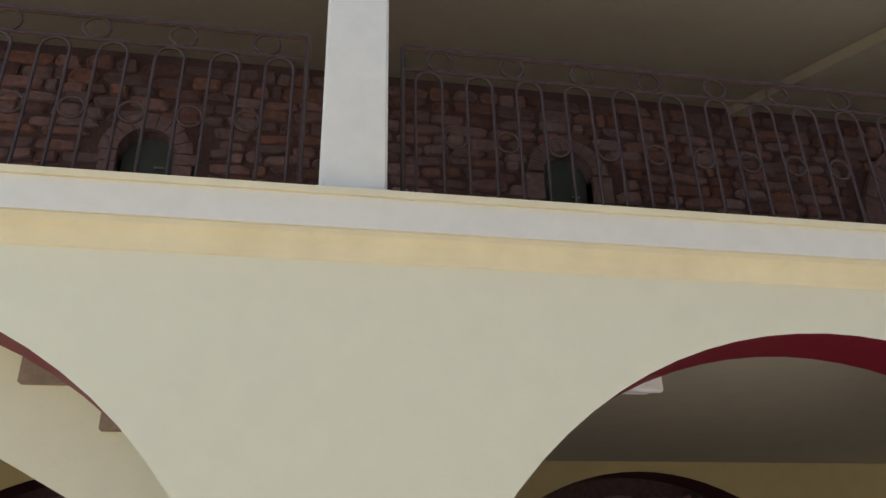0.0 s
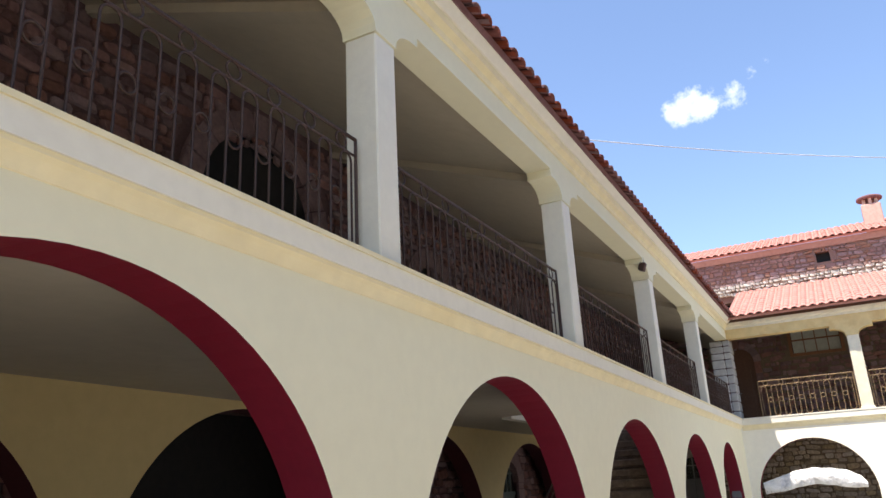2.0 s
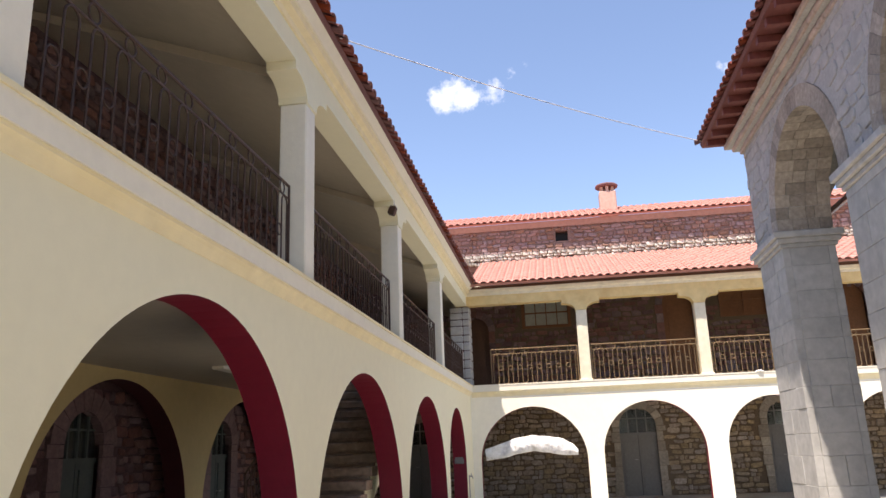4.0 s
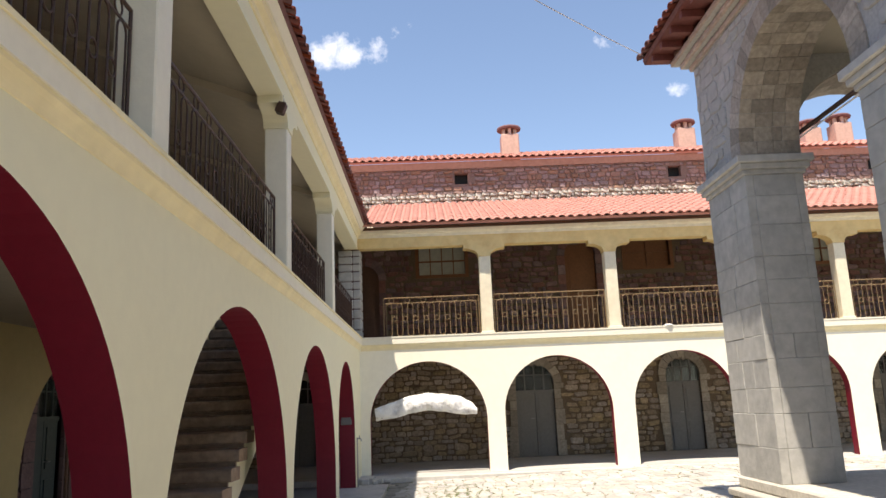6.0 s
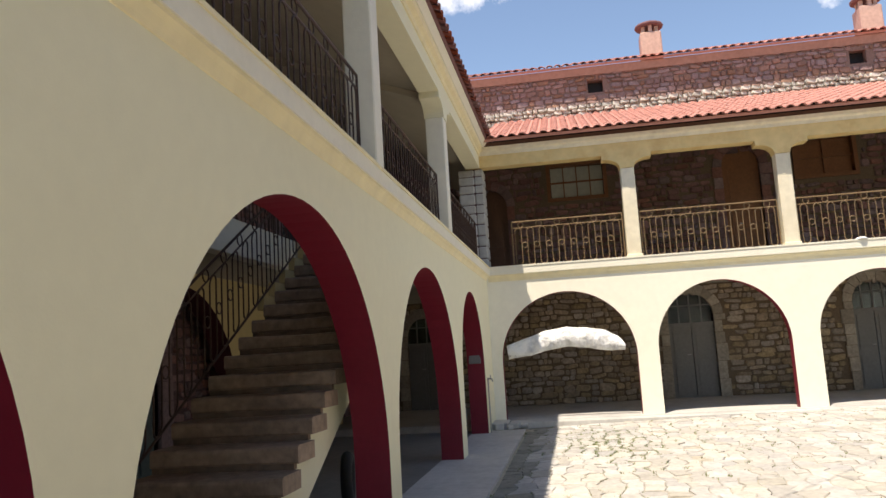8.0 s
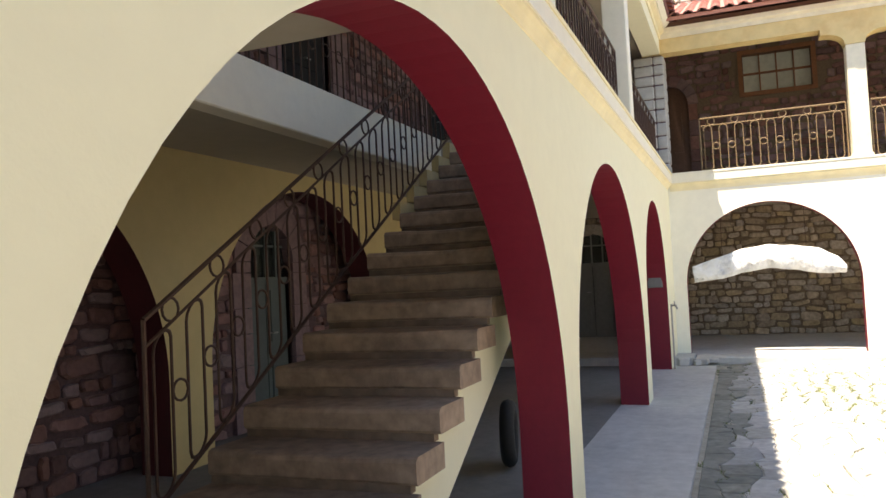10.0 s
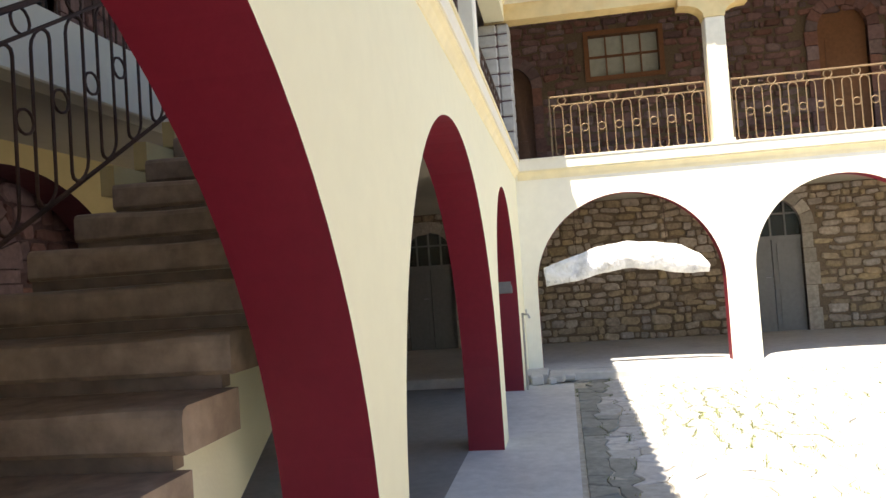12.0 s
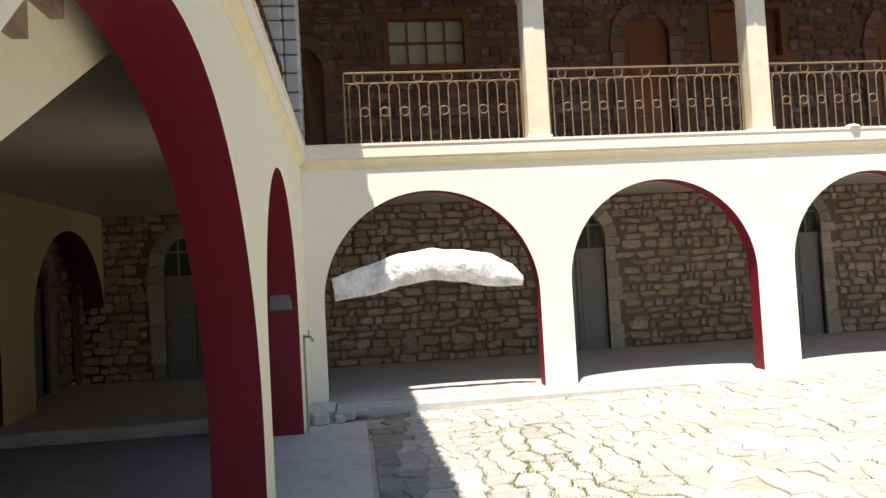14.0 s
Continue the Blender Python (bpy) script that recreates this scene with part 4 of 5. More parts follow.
# ---- roofs ----


def tile_arc(r, n=6):
    return [(r * math.cos(math.pi * i / n), 0.68 * r * math.sin(math.pi * i / n)) for i in range(n + 1)]


def cover_tile(length, r0, r1, thick=0.014):
    """A barrel tile, wider at the lower end; x runs up the slope."""
    p, q = [], []
    for x, r in ((0, r0), (length, r1)):
        p += [(x, y, z) for y, z in tile_arc(r)] + [(x, y, z) for y, z in tile_arc(r - thick)]
    n = 7
    for i in range(n - 1):
        q += [(i, i + 1, 2 * n + i + 1, 2 * n + i), (n + i + 1, n + i, 3 * n + i, 3 * n + i + 1), (i + 1, i, n + i, n + i + 1), (2 * n + i, 2 * n + i + 1, 3 * n + i + 1, 3 * n + i)]
    return p, q


def tiled_roof(name, label, put, u0, u1, rows, pitch_u=0.21, row=0.36, piece_u=None, clay=None, clay_piece=None):
    """Barrel tiles in columns; put(u, s, h) gives the world point u along, s up the slope, h above it."""
    deck = Shape()
    top = rows * row
    deck.add([put(u, s_, h) for h in (-0.06, 0.0) for u, s_ in ((u0, 0.02), (u1, 0.02), (u1, top), (u0, top))],
             [(0, 3, 2, 1), (4, 5, 6, 7), (0, 1, 5, 4), (1, 2, 6, 5), (2, 3, 7, 6), (3, 0, 4, 7)])
    clay, clay_piece = clay or M_TILE, clay_piece or M_TILE_P
    roof = solid(name, deck, clay, label, "roof", "structure")
    field = Shape()
    p, q = cover_tile(row + 0.05, pitch_u * 0.42, pitch_u * 0.36)
    base = Shape().add(p, q)
    mesh_p = base.mesh("tile", clay_piece, True)
    count = 0
    n = int((u1 - u0) / pitch_u)
    o = Vector(put(0, 0, 0))
    ax, ay, az = Vector(put(0, 1, 0)) - o, Vector(put(1, 0, 0)) - o, Vector(put(0, 0, 1)) - o
    for i in range(n):
        u = u0 + (i + 0.5) * pitch_u
        for k in range(rows):
            du, dh, ds = RNG.uniform(-0.006, 0.006), RNG.uniform(0, 0.004), RNG.uniform(-0.008, 0.008)
            if k == 0 and count < 140 and piece_u and piece_u[0] < u < piece_u[1]:
                w = Vector(put(u + du, k * row - 0.06 + ds, dh + 0.012))
                m = Matrix(((ax.x, ay.x, az.x, w.x), (ax.y, ay.y, az.y, w.y), (ax.z, ay.z, az.z, w.z), (0, 0, 0, 1)))
                part("tile", mesh_p, None, roof, at=m)
                count += 1
            else:
                field.add([put(u + du + y, k * row - 0.06 + ds + x, z + dh + 0.012 + 0.004 * (1 - x / row) * (k > 0)) for x, y, z in p], q)
            # channel tile between two covers
            cu = u + pitch_u / 2
            field.add([put(cu + y, k * row - 0.05 + x, 0.05 - z * 0.45) for x, y, z in p], q)
    tagged(part("tile_field", field, clay, roof, smooth=True), kind="stuff")
    return roof


Z_EAVE = Z_BEAM + 0.53


def slope_point(origin, along, up):
    nrm = Vector((-up[0] * PITCH, -up[1] * PITCH, 1)).normalized()
    run = Vector((up[0], up[1], PITCH)).normalized()
    return lambda u, s_, h: tuple(Vector(origin) + Vector(along) * u + run * s_ + nrm * h)


# north tiles take the dark clay, so eave shade is in their colour
tiled_roof("roof_north", "terracotta barrel tile roof over the shaded gallery", slope_point((0, Y_WALL - 0.24, Z_EAVE), (1, 0, 0), (0, 1)), W_START, X_WALL + 0.2, 2, piece_u=(-4, 30), clay=M_TILE_DARK, clay_piece=M_TILE_DARK_P)
solid("roof_slope_north", Shape().extrude([(Y_WALL + 0.3, Z_EAVE + 0.2), (9.5, Z_EAVE + 0.2 + (9.2 - Y_WALL) * PITCH), (9.5, Z_EAVE + 0.1 + (9.2 - Y_WALL) * PITCH), (Y_WALL + 0.3, Z_EAVE + 0.1)], W_START, X_BACK_E, "x"),
      M_TILE, "terracotta roof slope of the north range", "roof", "structure")
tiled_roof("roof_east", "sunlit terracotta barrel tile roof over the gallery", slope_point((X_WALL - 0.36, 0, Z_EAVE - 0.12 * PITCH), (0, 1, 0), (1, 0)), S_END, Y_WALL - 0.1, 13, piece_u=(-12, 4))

# upper wall and roof of the east range
Z_CL0, Z_CL1 = 6.95, 8.22
VENTS = [(0.42, 0.19, 7.76, 8.08), (-5.75, 0.19, 7.76, 8.08), (-11.6, 0.19, 7.76, 8.08)]
PEC = on_east(X_BACK_E)
wall_ec = back_wall("wall_east_clerestory", "brown rubble stone wall above the gallery roof with small vents", S_END, 9.0, Z_CL0, Z_CL1, lambda u, z, o: PEC(u, z, o), VENTS, 0.4)
stones(wall_ec, rubble_layout(-16, 5, Z_CL0 + 0.5, Z_CL1, random.Random(8), 0.09, 0.16, 0.13, 0.32, skip=hole(*[(c - h, c + h, f, t) for c, h, f, t in VENTS])), PEC, M_PINKSTONE, M_PINKSTONE_P, near=lambda u, z: -5 < u < 4, limit=290)
stones(wall_ec, rubble_layout(-16, 5, Z_CL0 + 0.16, Z_CL0 + 0.54, random.Random(9), 0.10, 0.15, 0.12, 0.28, 0.004), on_east(X_BACK_E - 0.05), M_PALE, depth=0.14, name="flashing_stone")
for c, h, f, t in VENTS:
    # a near-black panel paints the darkness inside the vent
    solid("vent_opening", Shape().box(X_BACK_E + 0.2, c - h, f, X_BACK_E + 0.3, c + h, t), M_DARK, "near-black panel for the unlit depth of a square vent", "vent", "structure")
solid("eave_band_east", Shape().extrude([(X_BACK_E + 0.3, Z_CL1), (X_BACK_E - 0.05, Z_CL1), (X_BACK_E - 0.18, Z_CL1 + 0.16), (X_BACK_E + 0.3, Z_CL1 + 0.16)], S_END, 9.0, "y"), M_ROOF_TRIM, "pinkish plastered eave band", "trim", "structure")
tiled_roof("roof_east_upper", "pale terracotta tile roof of the upper east range", slope_point((X_BACK_E - 0.28, 0, Z_CL1 + 0.2), (0, 1, 0), (1, 0)), S_END, 9.0, 8)


def chimney(at):
    c = thing("chimney", "pale pink plastered chimney with a round cap", "chimney", "roof chimneys", at=at)
    part("shaft", Shape().box(-0.27, -0.27, -0.6, 0.27, 0.27, 0.62, 0.03), M_CHIM, c)
    for a in range(6):
        ang = a * math.pi / 3
        part("pier", Shape().box(0.2 * math.cos(ang) - 0.045, 0.2 * math.sin(ang) - 0.045, 0.6, 0.2 * math.cos(ang) + 0.045, 0.2 * math.sin(ang) + 0.045, 0.80), M_CHIM, c)
    part("cap", Shape().lathe([(0.0, 0.80), (0.36, 0.80), (0.38, 0.84), (0.36, 0.88), (0.15, 0.95), (0.0, 0.97)], 0, 0, 14), M_TILE_DARK, c, "dark brown round cap")
    return c


ch = chimney(pose(27.5, -1.2, 9.03))
for x, y in ((27.5, -6.65), (27.5, -11.55), (27.9, -10.8)):
    copy_thing(ch, pose(x, y, 9.03))

# ---- church portico ----
CH_Y0, CH_Y1 = -2.36, -3.07        # north and south faces of the arcade
CH_X0, CH_X1 = 13.85, 15.05        # west and east faces of the corner pillar
Z_PL, Z_IMP, Z_CH = 0.58, 4.16, 6.05
def on_church(u, z, o):
    return (u, CH_Y0 + o, z)


church = thing("church_portico", "grey stone church portico with round arches on pillars", "building")


def blocks(x0, y0, z0, x1, y1, z1, rng, parent, course=(0.26, 0.40), long=(0.4, 0.8)):
    """A pier of dressed blocks with fine joints, over a core."""
    part("core", Shape().box(x0 + 0.012, y0 + 0.012, z0, x1 - 0.012, y1 - 0.012, z1), M_JOINT, parent)
    z = z0
    while z < z1 - 0.02:
        h = min(rng.uniform(*course), z1 - z)
        if z1 - z - h < 0.1:
            h = z1 - z
        for a, b, axis in ((x0, x1, 0), (y0, y1, 1)):
            n = max(1, round((b - a) / rng.uniform(*long)))
            cuts = [a] + [a + (b - a) * (i + rng.uniform(-0.2, 0.2)) / n for i in range(1, n)] + [b]
            for c0, c1 in zip(cuts, cuts[1:]):
                e = rng.uniform(0, 0.008)
                if axis == 0:
                    sh_ = Shape().box(c0 + 0.003, y0 - e, z + 0.0015, c1 - 0.0015, y0 + 0.1, z + h - 0.0015, 0.005)
                    part("block", sh_, M_ASHLAR, parent)
                    part("block", Shape().box(c0 + 0.003, y1 - 0.1, z + 0.0015, c1 - 0.0015, y1 + e, z + h - 0.0015, 0.005), M_ASHLAR, parent)
                else:
                    part("block", Shape().box(x0 - e - 0.002, c0 + 0.102 if c0 == a else c0 + 0.003, z + 0.0015, x0 + 0.1, c1 - 0.102 if c1 == b else c1 - 0.003, z + h - 0.0015, 0.005), M_ASHLAR, parent)
                    part("block", Shape().box(x1 - 0.1, c0 + 0.102 if c0 == a else c0 + 0.003, z + 0.0015, x1 + e + 0.002, c1 - 0.102 if c1 == b else c1 - 0.003, z + h - 0.0015, 0.005), M_ASHLAR, parent)
        z += h


def impost(x0, y0, x1, y1, z, parent):
    s_ = Shape()
    for grow, za, zb in ((0.03, z, z + 0.06), (0.07, z + 0.06, z + 0.13), (0.11, z + 0.13, z + 0.22)):
        s_.box(x0 - grow, y0 - grow, za, x1 + grow, y1 + grow, zb, 0.01)
    part("impost", s_, M_ASHLAR, parent, "moulded grey stone impost")


SPAN = 2.5
PERIOD = SPAN + CH_X1 - CH_X0
pillars_x = [CH_X0 - k * PERIOD for k in range(5)]
for k, x in enumerate(pillars_x):
    blocks(x, CH_Y1, Z_PL, x + CH_X1 - CH_X0, CH_Y0, Z_IMP, random.Random(20 + k), church)
    impost(x, CH_Y1, x + CH_X1 - CH_X0, CH_Y0, Z_IMP, church)
ARC_Z = Z_IMP + 0.22
arches_n = [(x - SPAN / 2, SPAN / 2, ARC_Z + 0.02) for x in pillars_x[:4]]
s = Shape()


def plain_arcade(s_, arches, u0, u1, z0, z1, w0, w1, put):
    edges = [u0]
    for c, r, zs in sorted(arches):
        edges += [c - r, c + r]
    edges.append(u1)
    face = lambda pts: s_.add([put(*c) for c in pts], [(0, 1, 2, 3)])
    for a, b in zip(edges[::2], edges[1::2]):
        for w in (w0, w1):
            face([(a, w, z0), (b, w, z0), (b, w, z1), (a, w, z1)])
        face([(a, w0, z0), (b, w0, z0), (b, w1, z0), (a, w1, z0)])
    for e in (u0, u1):
        face([(e, w0, z0), (e, w1, z0), (e, w1, z1), (e, w0, z1)])
    face([(u0, w0, z1), (u1, w0, z1), (u1, w1, z1), (u0, w1, z1)])
    for c, r, zs in arches:
        n = 30
        cv = [(c - r * math.cos(math.pi * i / n), zs + r * math.sin(math.pi * i / n)) for i in range(n + 1)]
        cv = [(c - r, z0)] + cv + [(c + r, z0)]
        for (ua, za), (ub, zb) in zip(cv, cv[1:]):
            if abs(ua - ub) > 1e-6:
                for w in (w0, w1):
                    face([(ua, w, za), (ub, w, zb), (ub, w, z1), (ua, w, z1)])
            face([(ua, w0, za), (ub, w0, zb), (ub, w1, zb), (ua, w1, za)])
    return s_


plain_arcade(s, arches_n, pillars_x[4], CH_X1, ARC_Z, Z_CH, CH_Y0, CH_Y1, north)
part("arcade_wall", s, M_JOINT, church, "coursed grey stone arcade wall")
arches_e = [(CH_Y1 - SPAN / 2, SPAN / 2, ARC_Z + 0.02)]
s = plain_arcade(Shape(), arches_e, CH_Y1 - SPAN - 0.75, CH_Y1 + 0.002, ARC_Z, Z_CH, CH_X0 + 0.2, CH_X1, east)
part("arcade_wall", s, M_JOINT, church, "coursed grey stone arcade wall")
blocks(CH_X0 + 0.2, CH_Y1 - SPAN - 0.75, Z_PL, CH_X1, CH_Y1 - SPAN, Z_IMP, random.Random(31), church)
impost(CH_X0 + 0.2, CH_Y1 - SPAN - 0.75, CH_X1, CH_Y1 - SPAN, Z_IMP, church)
part("church_wall", Shape().box(pillars_x[4], CH_Y1 - SPAN - 1.6, Z_PL, CH_X0 + 0.1, CH_Y1 - SPAN - 0.76, Z_CH), M_JOINT, church, "plain grey stone church wall")


def arch_skip(arches):
    def f(u, z, w, h):
        for c, r, zs in arches:
            if abs(u - c) < r + 0.27 + w * 0.3 and z < zs + 0.3 + h * 0.4 + math.sqrt(max((r + 0.2) ** 2 - (u - c) ** 2, 0)) and (u - c) ** 2 + max(z - zs, 0) ** 2 < (r + 0.26 + h * 0.4) ** 2:
                return True
        return False
    return f


stones(church, rubble_layout(pillars_x[3], CH_X1 - 0.02, ARC_Z, Z_CH, random.Random(11), 0.13, 0.24, 0.2, 0.5, 0.012, arch_skip(arches_n)), on_church, M_ASHLAR, depth=0.02)
stones(church, rubble_layout(CH_Y1 - SPAN - 0.7, CH_Y0, ARC_Z, Z_CH, random.Random(12), 0.13, 0.24, 0.2, 0.5, 0.012, arch_skip(arches_e)), lambda u, z, o: (CH_X1 + o, u, z), M_ASHLAR, depth=0.02)
for arches, put, depth in ((arches_n[:2], on_church, CH_Y0 - CH_Y1), (arches_e, lambda u, z, o: (CH_X1 + o, u, z), 0.9)):
    for c, r, zs in arches:
        n = 23
        for i in range(n):
            a0, a1 = math.pi * (i + 0.012) / n, math.pi * (i + 0.988) / n
            pts = [(c - q_ * math.cos(a), zs + q_ * math.sin(a)) for q_, a in ((r - 0.012, a0), (r + 0.26, a0), (r + 0.26, a1), (r - 0.012, a1))]
            cuts = [0.022] + [-depth * (j + RNG.uniform(-0.3, 0.3)) / 4 for j in range(1, 4)] + [-depth - 0.01]
            for o1, o0 in zip(cuts, [c_ + 0.004 for c_ in cuts[1:]]):
                sh_ = Shape().add([put(u, z, o) for o in (o0, o1) for u, z in pts], [(0, 1, 2, 3), (7, 6, 5, 4), (0, 4, 5, 1), (1, 5, 6, 2), (2, 6, 7, 3), (3, 7, 4, 0)])
                part("voussoir", sh_, M_VOUSS, church)
# cornice of three stepped courses, stone by stone, and the tiled eave
rc = random.Random(41)
for grow, za, zb in ((0.05, 6.05, 6.13), (0.14, 6.13, 6.215), (0.24, 6.215, 6.30)):
    part("cornice", Shape().box(pillars_x[4], CH_Y1 - SPAN - 1.6, za, CH_X1 + grow - 0.03, CH_Y0 + grow - 0.03, zb), M_JOINT, church, "core of the stepped cornice")
    x = CH_X1 + grow
    while x > pillars_x[3]:
        w = rc.uniform(0.24, 0.46)
        part("cornice_stone", Shape().box(x - w + 0.008, CH_Y0 + grow - 0.15, za + 0.004, x, CH_Y0 + grow + rc.uniform(-0.008, 0.012), zb - 0.004, 0.012), M_CORNICE, church)
        x -= w
    y = CH_Y0 + grow - 0.16
    while y > CH_Y1 - SPAN - 1.2:
        w = rc.uniform(0.24, 0.46)
        part("cornice_stone", Shape().box(CH_X1 + grow - 0.15, y - w + 0.008, za + 0.004, CH_X1 + grow + rc.uniform(-0.008, 0.012), y, zb - 0.004, 0.012), M_CORNICE, church)
        y -= w
part("ceiling", Shape().box(pillars_x[4], CH_Y1 - SPAN - 0.7, 5.78, CH_X0 + 0.19, CH_Y1 - 0.002, 6.04), M_CEIL_LOW, church, "plain portico ceiling")
d0 = CH_Y0 + 0.52
x = pillars_x[4] + 0.2
while x < CH_X1 + 0.4:
    part("rafter", Shape().box(x, CH_Y0 + 0.2, 6.302, x + 0.09, d0 - 0.02, 6.40), M_EAVE, church, "dark red timber rafter")
    x += 0.42
y = CH_Y0
while y > CH_Y1 - SPAN - 1.5:
    part("rafter", Shape().box(CH_X1 + 0.2, y - 0.09, 6.302, CH_X1 + 0.5, y, 6.40), M_EAVE, church, "dark red timber rafter")
    y -= 0.42
part("eave_board", Shape().box(pillars_x[4], CH_Y1 - SPAN - 1.6, 6.401, CH_X1 + 0.52, d0, 6.43), M_EAVE, church, "dark red eave boards")
tiled_roof("roof_portico", "dark terracotta tile roof of the church portico", slope_point((0, d0 + 0.05, 6.46), (-1, 0, 0), (0, -1)), -CH_X1 - 0.5, 3.0, 10, piece_u=(-17, 4), clay=M_TILE_DARK, clay_piece=M_TILE_DARK_P)
tiled_roof("roof_portico_end", "terracotta tile edge on the end of the church portico", slope_point((CH_X1 + 0.57, 0, 6.46), (0, 1, 0), (-1, 0)), CH_Y1 - SPAN - 1.5, d0, 2, piece_u=(-9, 3), clay=M_TILE_DARK, clay_piece=M_TILE_DARK_P)
part("tie_rod", Shape().tube([(10.9, CH_Y1 - 0.028, 4.67), (14.3, CH_Y1 - 0.028, 4.67)], 0.03), M_IRON_D, church, "dark iron tie rod")
part("conduit", Shape().tube([(10.9, CH_Y1 - 0.012, 4.60), (14.3, CH_Y1 - 0.012, 4.60)], 0.012), M_CABLE, church, "thin pale conduit")
# plinth: rubble foot with a pale slab on top, and an upper step
pl = thing("portico_plinth", "low rubble stone plinth with pale slabs under the portico", "plinth")
part("core", Shape().box(-3, -8, -0.1, 14.97, -2.24, 0.36), M_MORTAR, pl)
stones(pl, rubble_layout(3, 15.0, ground_z(0, -2.2), 0.35, random.Random(13), 0.10, 0.17, 0.16, 0.40), (lambda u, z, o: (u, -2.24 + o, z)), M_PALE, M_PALE_P, near=lambda u, z: u > 9.5, depth=0.07)
stones(pl, rubble_layout(-7, -2.2, ground_z(0, -2.2), 0.35, random.Random(14), 0.08, 0.14, 0.12, 0.35), lambda u, z, o: (14.97 + o, u, z), M_PALE, depth=0.06)
x = -3.0
while x < 15.0:
    w = min(RNG.uniform(0.6, 1.2), 15.05 - x)
    part("slab", Shape().box(x + 0.004, -3.4, 0.36, x + w - 0.004, -2.17 + RNG.uniform(-0.03, 0.02), 0.445, 0.015), M_PALE_P, pl, "pale worn stone slab")
    x += w
part("upper_step", Shape().box(-3, -8, 0.446, 15.03, -2.32, 0.58, 0.02), M_PALE_P, pl, "pale upper step")

# ---- court paving ----
paving = thing("court_paving", "uneven pale stone paving with earth and grass in the joints", "paving", kind="structure")
rp = random.Random(17)
PW, PH = 0.135, 0.19     # half a stone's length, and a course
NX, NY = int((X_WALL - 0.15 - 2.0) / PW), int((Y_WALL - 0.66 + 9) / PH)
knots = [[(2.0 + m * PW + rp.uniform(-0.45, 0.45) * PW, Y_WALL - 0.66 - j * PH + (rp.uniform(-0.3, 0.3) * PH + 0.04 * math.sin(m * 0.4 + j) if j else 0)) for m in range(NX + 3)] for j in range(NY + 1)]
field, count, joints = Shape(), 0, []
for j in range(NY):
    m0 = -(j % 2)
    while m0 < NX - 1:
        span = rp.choice((2, 2, 2, 4)) if m0 + 4 < NX else 2
        a = max(m0, 0)
        ring = [knots[j][m] for m in range(a, m0 + span + 1)] + [knots[j + 1][m] for m in range(m0 + span, a - 1, -1)]
        m0 += span
        cx, cy = sum(c[0] for c in ring) / len(ring), sum(c[1] for c in ring) / len(ring)
        if (cy < -2.0 and cx < 15.3) or (cx > X_WALL - 1.1 and cy > Y_WALL - 0.75) or rp.random() < 0.02:
            continue
        joints += [(p0, p1) for p0, p1 in zip(ring, ring[1:])]
        lift, tx, ty = rp.uniform(-0.005, 0.005), rp.uniform(-0.008, 0.008), rp.uniform(-0.008, 0.008)
        n, pts = len(ring), []
        for grow, dz in ((0.003, -0.05), (0.004, -0.008), (0.013, 0.0)):
            for x, y in ring:
                away = max(math.hypot(x - cx, y - cy), 0.02)
                f = 1 - min(grow * 1.3 / away, 0.5)
                px, py = cx + (x - cx) * f, cy + (y - cy) * f
                pts.append((px - cx, py - cy, ground_z(px, py) + dz + lift + tx * (px - cx) / 0.2 + ty * (py - cy) / 0.15))
        faces = [(r * n + i, r * n + (i + 1) % n, (r + 1) * n + (i + 1) % n, (r + 1) * n + i) for r in (0, 1) for i in range(n)] + [tuple(range(2 * n, 3 * n))]
        # courses inside the eave's shadow get the shade-dark stone colour
        if cy > 2.14 and cx > 11.0:
            part("paving_stone", Shape().add(pts, faces), M_COBBLE_D, paving, "paving stone coloured dark for the eave's shadow", at=Matrix.Translation((cx, cy, 0)))
        elif count < 230 and cx > 17.8 and cy > 0.9:
            part("paving_stone", Shape().add(pts, faces), M_COBBLE_P, paving, at=Matrix.Translation((cx, cy, 0)))
            count += 1
        else:
            field.add([(x + cx, y + cy, z) for x, y, z in pts], faces)
tagged(part("paving_field", field, M_COBBLE, paving), kind="stuff")

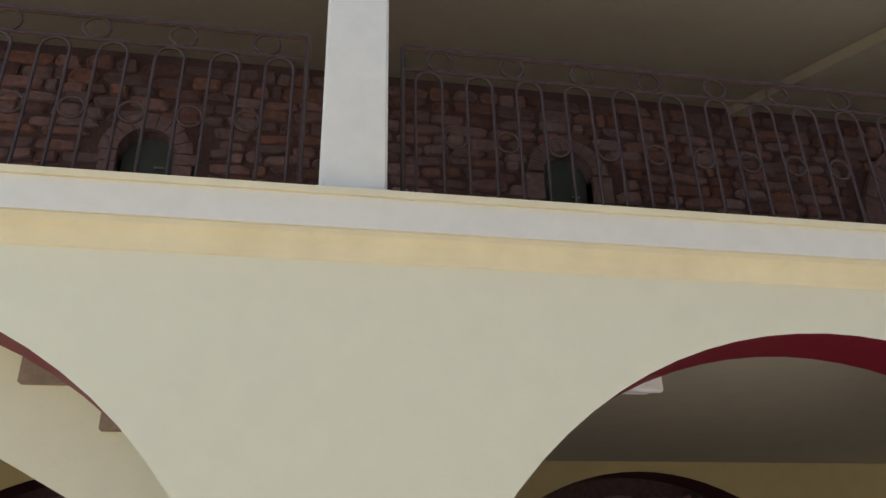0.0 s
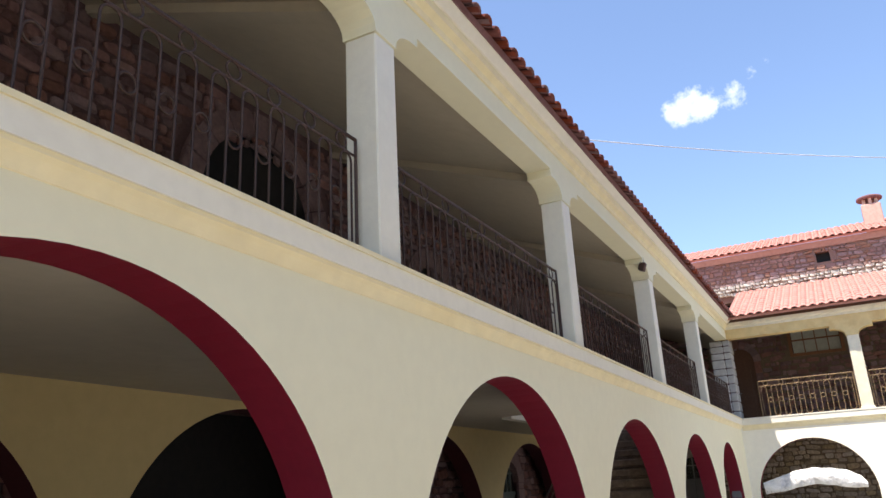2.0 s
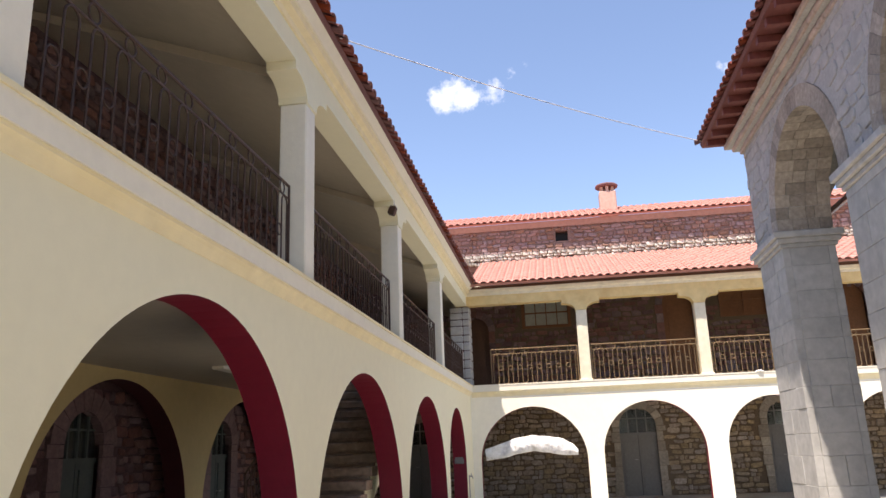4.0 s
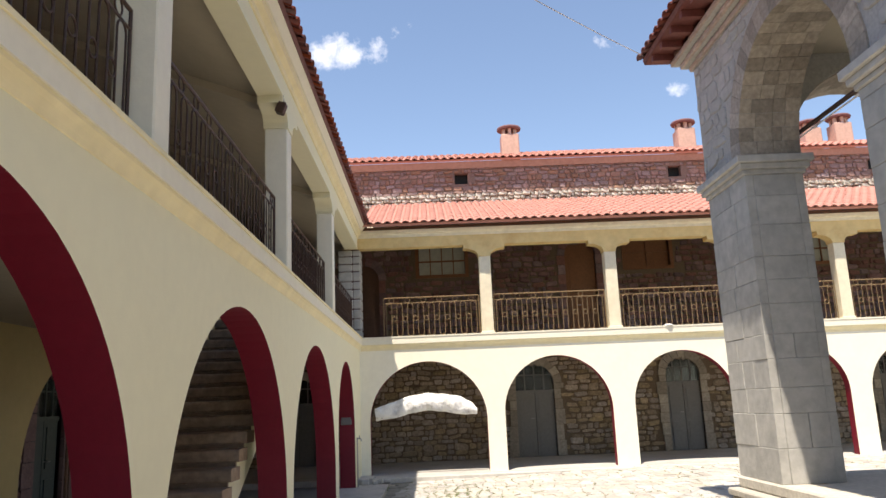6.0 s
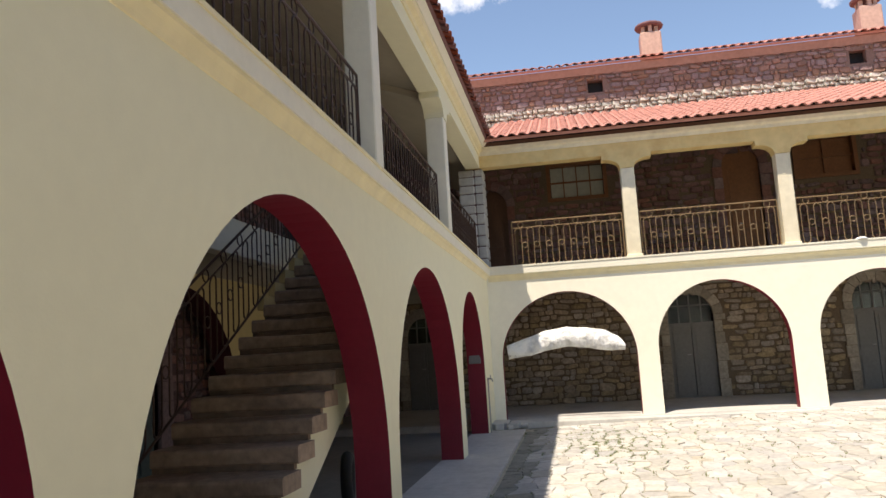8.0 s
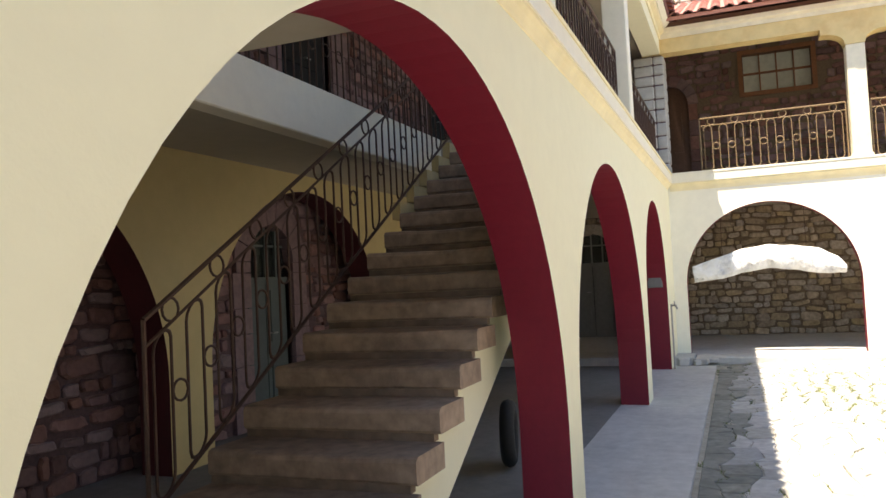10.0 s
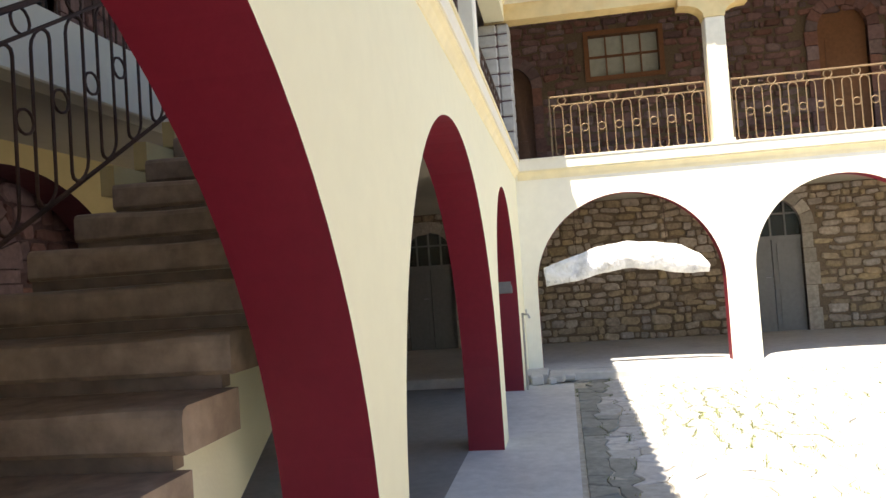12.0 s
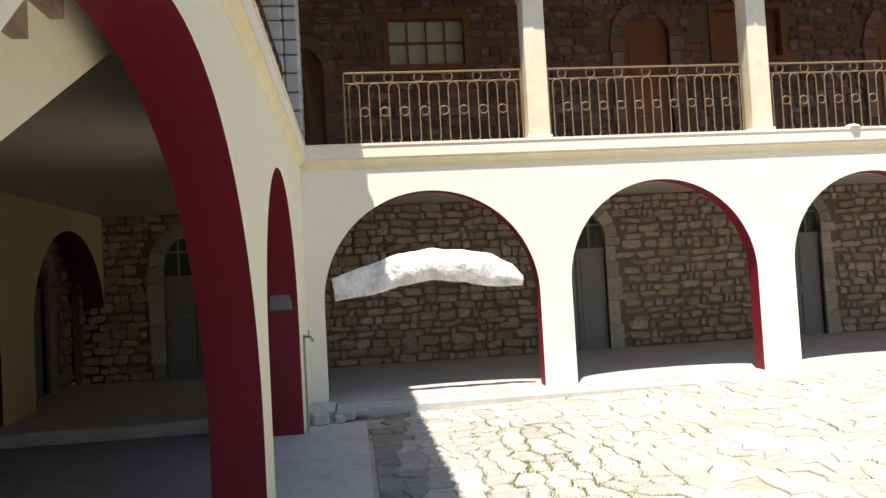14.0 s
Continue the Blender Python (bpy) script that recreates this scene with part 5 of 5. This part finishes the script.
# ---- smaller things ----
# white sheet hung in the first east arch
def sheet():
    top = [(2.78, 1.60), (2.55, 1.68), (2.31, 1.75), (2.0, 1.85), (1.65, 1.90), (1.58, 1.90), (1.2, 1.86), (0.85, 1.80), (0.62, 1.66), (0.50, 1.52)]
    low = [(2.75, 1.33), (2.55, 1.36), (2.31, 1.38), (2.0, 1.46), (1.65, 1.52), (1.58, 1.52), (1.2, 1.47), (0.95, 1.41), (0.68, 1.40), (0.50, 1.40)]
    rows, p, q = 7, [], []
    fine = []
    for (a, b), (c, d) in zip(zip(top, low), zip(top[1:], low[1:])):
        for k in range(5):
            f = k / 5
            fine.append(((a[0] * (1 - f) + c[0] * f, a[1] * (1 - f) + c[1] * f), (b[0] * (1 - f) + d[0] * f, b[1] * (1 - f) + d[1] * f)))
    fine.append((top[-1], low[-1]))
    n = len(fine)
    for side in (0, 1):
        for i, (t, l) in enumerate(fine):
            for j in range(rows):
                g = j / (rows - 1)
                y, z = t[0] * (1 - g) + l[0] * g, t[1] * (1 - g) + l[1] * g
                crumple = 0.06 * noise.noise(Vector((y * 3.1, z * 4.0, 2.0))) + 0.04 * noise.noise(Vector((y * 9, z * 8, 5.0)))
                belly = 0.05 * math.sin(math.pi * g)
                p.append((X_WALL - 0.03 - belly + crumple + side * 0.012, y + 0.015 * noise.noise(Vector((y * 5, z * 5, 9))), z - 0.03 + 0.012 * noise.noise(Vector((y * 6, 3, z)))))
    m = n * rows
    for i in range(n - 1):
        for j in range(rows - 1):
            a = i * rows + j
            q += [(a, a + 1, a + rows + 1, a + rows), (m + a, m + a + rows, m + a + rows + 1, m + a + 1)]
        for j in (0, rows - 1):
            a = i * rows + j
            q.append((a, a + rows, m + a + rows, m + a))
    for i in (0, n - 1):
        for j in range(rows - 1):
            a = i * rows + j
            q.append((a, a + 1, m + a + 1, m + a))
    return Shape().add(p, q)


banner = thing("hanging_sheet", "long crumpled white sheet hung across an arch", "sheet")
part("cloth", sheet(), M_SHEET, banner, smooth=True)
for y, z in ((2.3, 1.74), (1.05, 1.82)):
    zt = 1.27 + math.sqrt(1.30 ** 2 - (y - 1.58) ** 2)
    part("wire", Shape().tube([(X_WALL - 0.02, y, z), (X_WALL + 0.01, y, zt + 0.01)], 0.004, 5), M_IRON_D, banner, "thin dark wire")
for y, z in ((2.72, 1.37), (2.62, 1.36), (0.56, 1.44), (0.70, 1.42)):
    part("eyelet", Shape().tube([(X_WALL - 0.075, y + 0.014 * math.cos(a), z + 0.014 * math.sin(a)) for a in [k * 0.785 for k in range(8)]], 0.004, 5, True), M_STEEL, banner, "small metal eyelet")

# standpipe with a tap at the inner corner
tap = thing("standpipe", "thin galvanised standpipe with a brass tap in the corner", "tap")
part("pipe", Shape().tube([(21.09, 3.05, Z_N), (21.09, 3.05, 1.02)], 0.014, 8), M_STEEL, tap)
part("spout", Shape().tube([(21.09, 3.05, 1.0), (21.05, 2.98, 1.0), (21.04, 2.96, 0.95)], 0.014, 8), M_STEEL, tap)
part("valve", Shape().tube([(21.06, 3.0, 1.0), (21.06, 3.0, 1.06)], 0.01, 6).tube([(21.03, 3.0, 1.06), (21.09, 3.0, 1.06)], 0.008, 6), M_STEEL, tap)
# grey meter panel on the last red jamb
panel = thing("wall_panel", "small grey metal panel on the dark red arch jamb", "panel")
part("box", Shape().box(21.012, 3.15, 1.28, 21.037, 3.37, 1.60, 0.006), M_DOOR, panel)
part("lid", Shape().box(21.004, 3.165, 1.295, 21.012, 3.355, 1.585, 0.003), M_DOOR, panel)

# loose curb blocks at the corner step
for i, (x, y, w, d, h, r) in enumerate(((21.62, 2.95, 0.42, 0.16, 0.12, 4), (21.72, 2.68, 0.34, 0.2, 0.10, -6), (21.5, 2.75, 0.12, 0.1, 0.08, 20), (21.95, 2.52, 0.36, 0.15, 0.07, 3))):
    o = solid("curb_block", Shape().box(-w / 2, -d / 2, 0, w / 2, d / 2, h, 0.015), M_CONCRETE, "rough grey concrete block lying by the corner step", "block", group="loose curb blocks")
    o.matrix_basis = pose(x, y, ground_z(x, y) + 0.03 if y < Y_WALL - 0.62 else Z_N, 0, 0, r)

# worn tyre and barrow under the stairs
tyre = thing("tyre", "worn black tyre leaning under the stairs", "tyre", at=pose(14.95, 3.85, Z_N + 0.265, 0, 8, 12))
ring_o = [(0.205 + 0.06 * math.cos(a), 0.06 * math.sin(a)) for a in [k * 0.6283 for k in range(10)]]
s = Shape()
n = 22
for k in range(n):
    a = 6.2832 * k / n
    s.v += [(r * math.cos(a), w, r * math.sin(a)) for r, w in ring_o]
for k in range(n):
    j = (k + 1) % n
    s.f += [(k * 10 + i, j * 10 + i, j * 10 + (i + 1) % 10, k * 10 + (i + 1) % 10) for i in range(10)]
part("tread", s, M_RUBBER, tyre, smooth=True)
part("rim", Shape().extrude([(0.15 * math.cos(a), 0.15 * math.sin(a)) for a in [k * 0.3927 for k in range(16)]], -0.02, 0.02, "y"), M_IRON_D, tyre, "dark steel rim")

# white bulkhead lamp on the inner face of the arcade wall
bulk = thing("bulkhead_lamp", "small white plastic bulkhead lamp high on the arcade wall", "lamp")
part("base", Shape().box(2.48, Y_IN + 0.002, 2.50, 2.70, Y_IN + 0.035, 2.60, 0.008), M_SHEET, bulk)
part("cover", Shape().box(2.50, Y_IN + 0.036, 2.51, 2.68, Y_IN + 0.11, 2.59, 0.02), M_SHEET, bulk, "rounded white cover")

# small floodlight under a north bracket
lamp = thing("floodlight", "small dark floodlight fixed under a gallery bracket", "lamp", at=pose(N_COLS[4] - 0.42, Y_WALL + 0.02, Z_BEAM - 0.12, 20, 0, 0))
part("housing", Shape().box(-0.06, -0.05, -0.09, 0.06, 0.05, 0.05, 0.012), M_IRON_D, lamp)
part("arm", Shape().tube([(0, 0, 0.05), (0, 0.04, 0.14)], 0.012, 6), M_IRON_D, lamp)

# pale scrap on the east ledge
solid("cloth_scrap", Shape().lathe([(0.0, 3.195), (0.05, 3.19), (0.09, 3.17), (0.11, 3.151)], X_LEDGE + 0.05, -3.95, 9), M_SHEET, "crumpled pale scrap lying on the ledge", "scrap")

# overhead cable from the north eave to the church eave
a_, b_ = Vector((9.8, 2.85, 5.78)), Vector((15.5, -1.85, 6.5))
pts = []
for k in range(25):
    f = k / 24
    c_ = a_.lerp(b_, f)
    c_.z -= 0.08 * 4 * f * (1 - f)
    pts.append(c_)
solid("overhead_cable", Shape().tube(pts, 0.007, 5), M_CABLE, "pale overhead cable slung across the court", "cable")

# grass in the joints
rg = random.Random(23)
g = Shape()
for (x0, y0), (x1, y1) in joints:
    jx, jy = (x0 + x1) / 2, (y0 + y1) / 2
    thick_ = math.exp(-((jx - 19.0) / 1.5) ** 2 - ((jy - 1.05) / 0.6) ** 2) + 0.05 * (jx > 14)
    if rg.random() > thick_ * 1.4:
        continue
    for _k in range(int(150 * math.hypot(x1 - x0, y1 - y0))):
        f = rg.random()
        x, y = x0 + (x1 - x0) * f + rg.gauss(0, 0.018), y0 + (y1 - y0) * f + rg.gauss(0, 0.018)
        z, h, a = ground_z(x, y) - 0.02, rg.uniform(0.018, 0.04), rg.uniform(0, 6.28)
        dx, dy = math.cos(a), math.sin(a)
        g.add([(x - dy * 0.006, y + dx * 0.006, z), (x + dy * 0.006, y - dx * 0.006, z), (x + dx * h * 0.6, y + dy * h * 0.6, z + h)], [(0, 1, 2)])
solid("grass_tufts", g, M_GRASS, "thin green grass growing between the paving stones", "grass", kind="stuff")
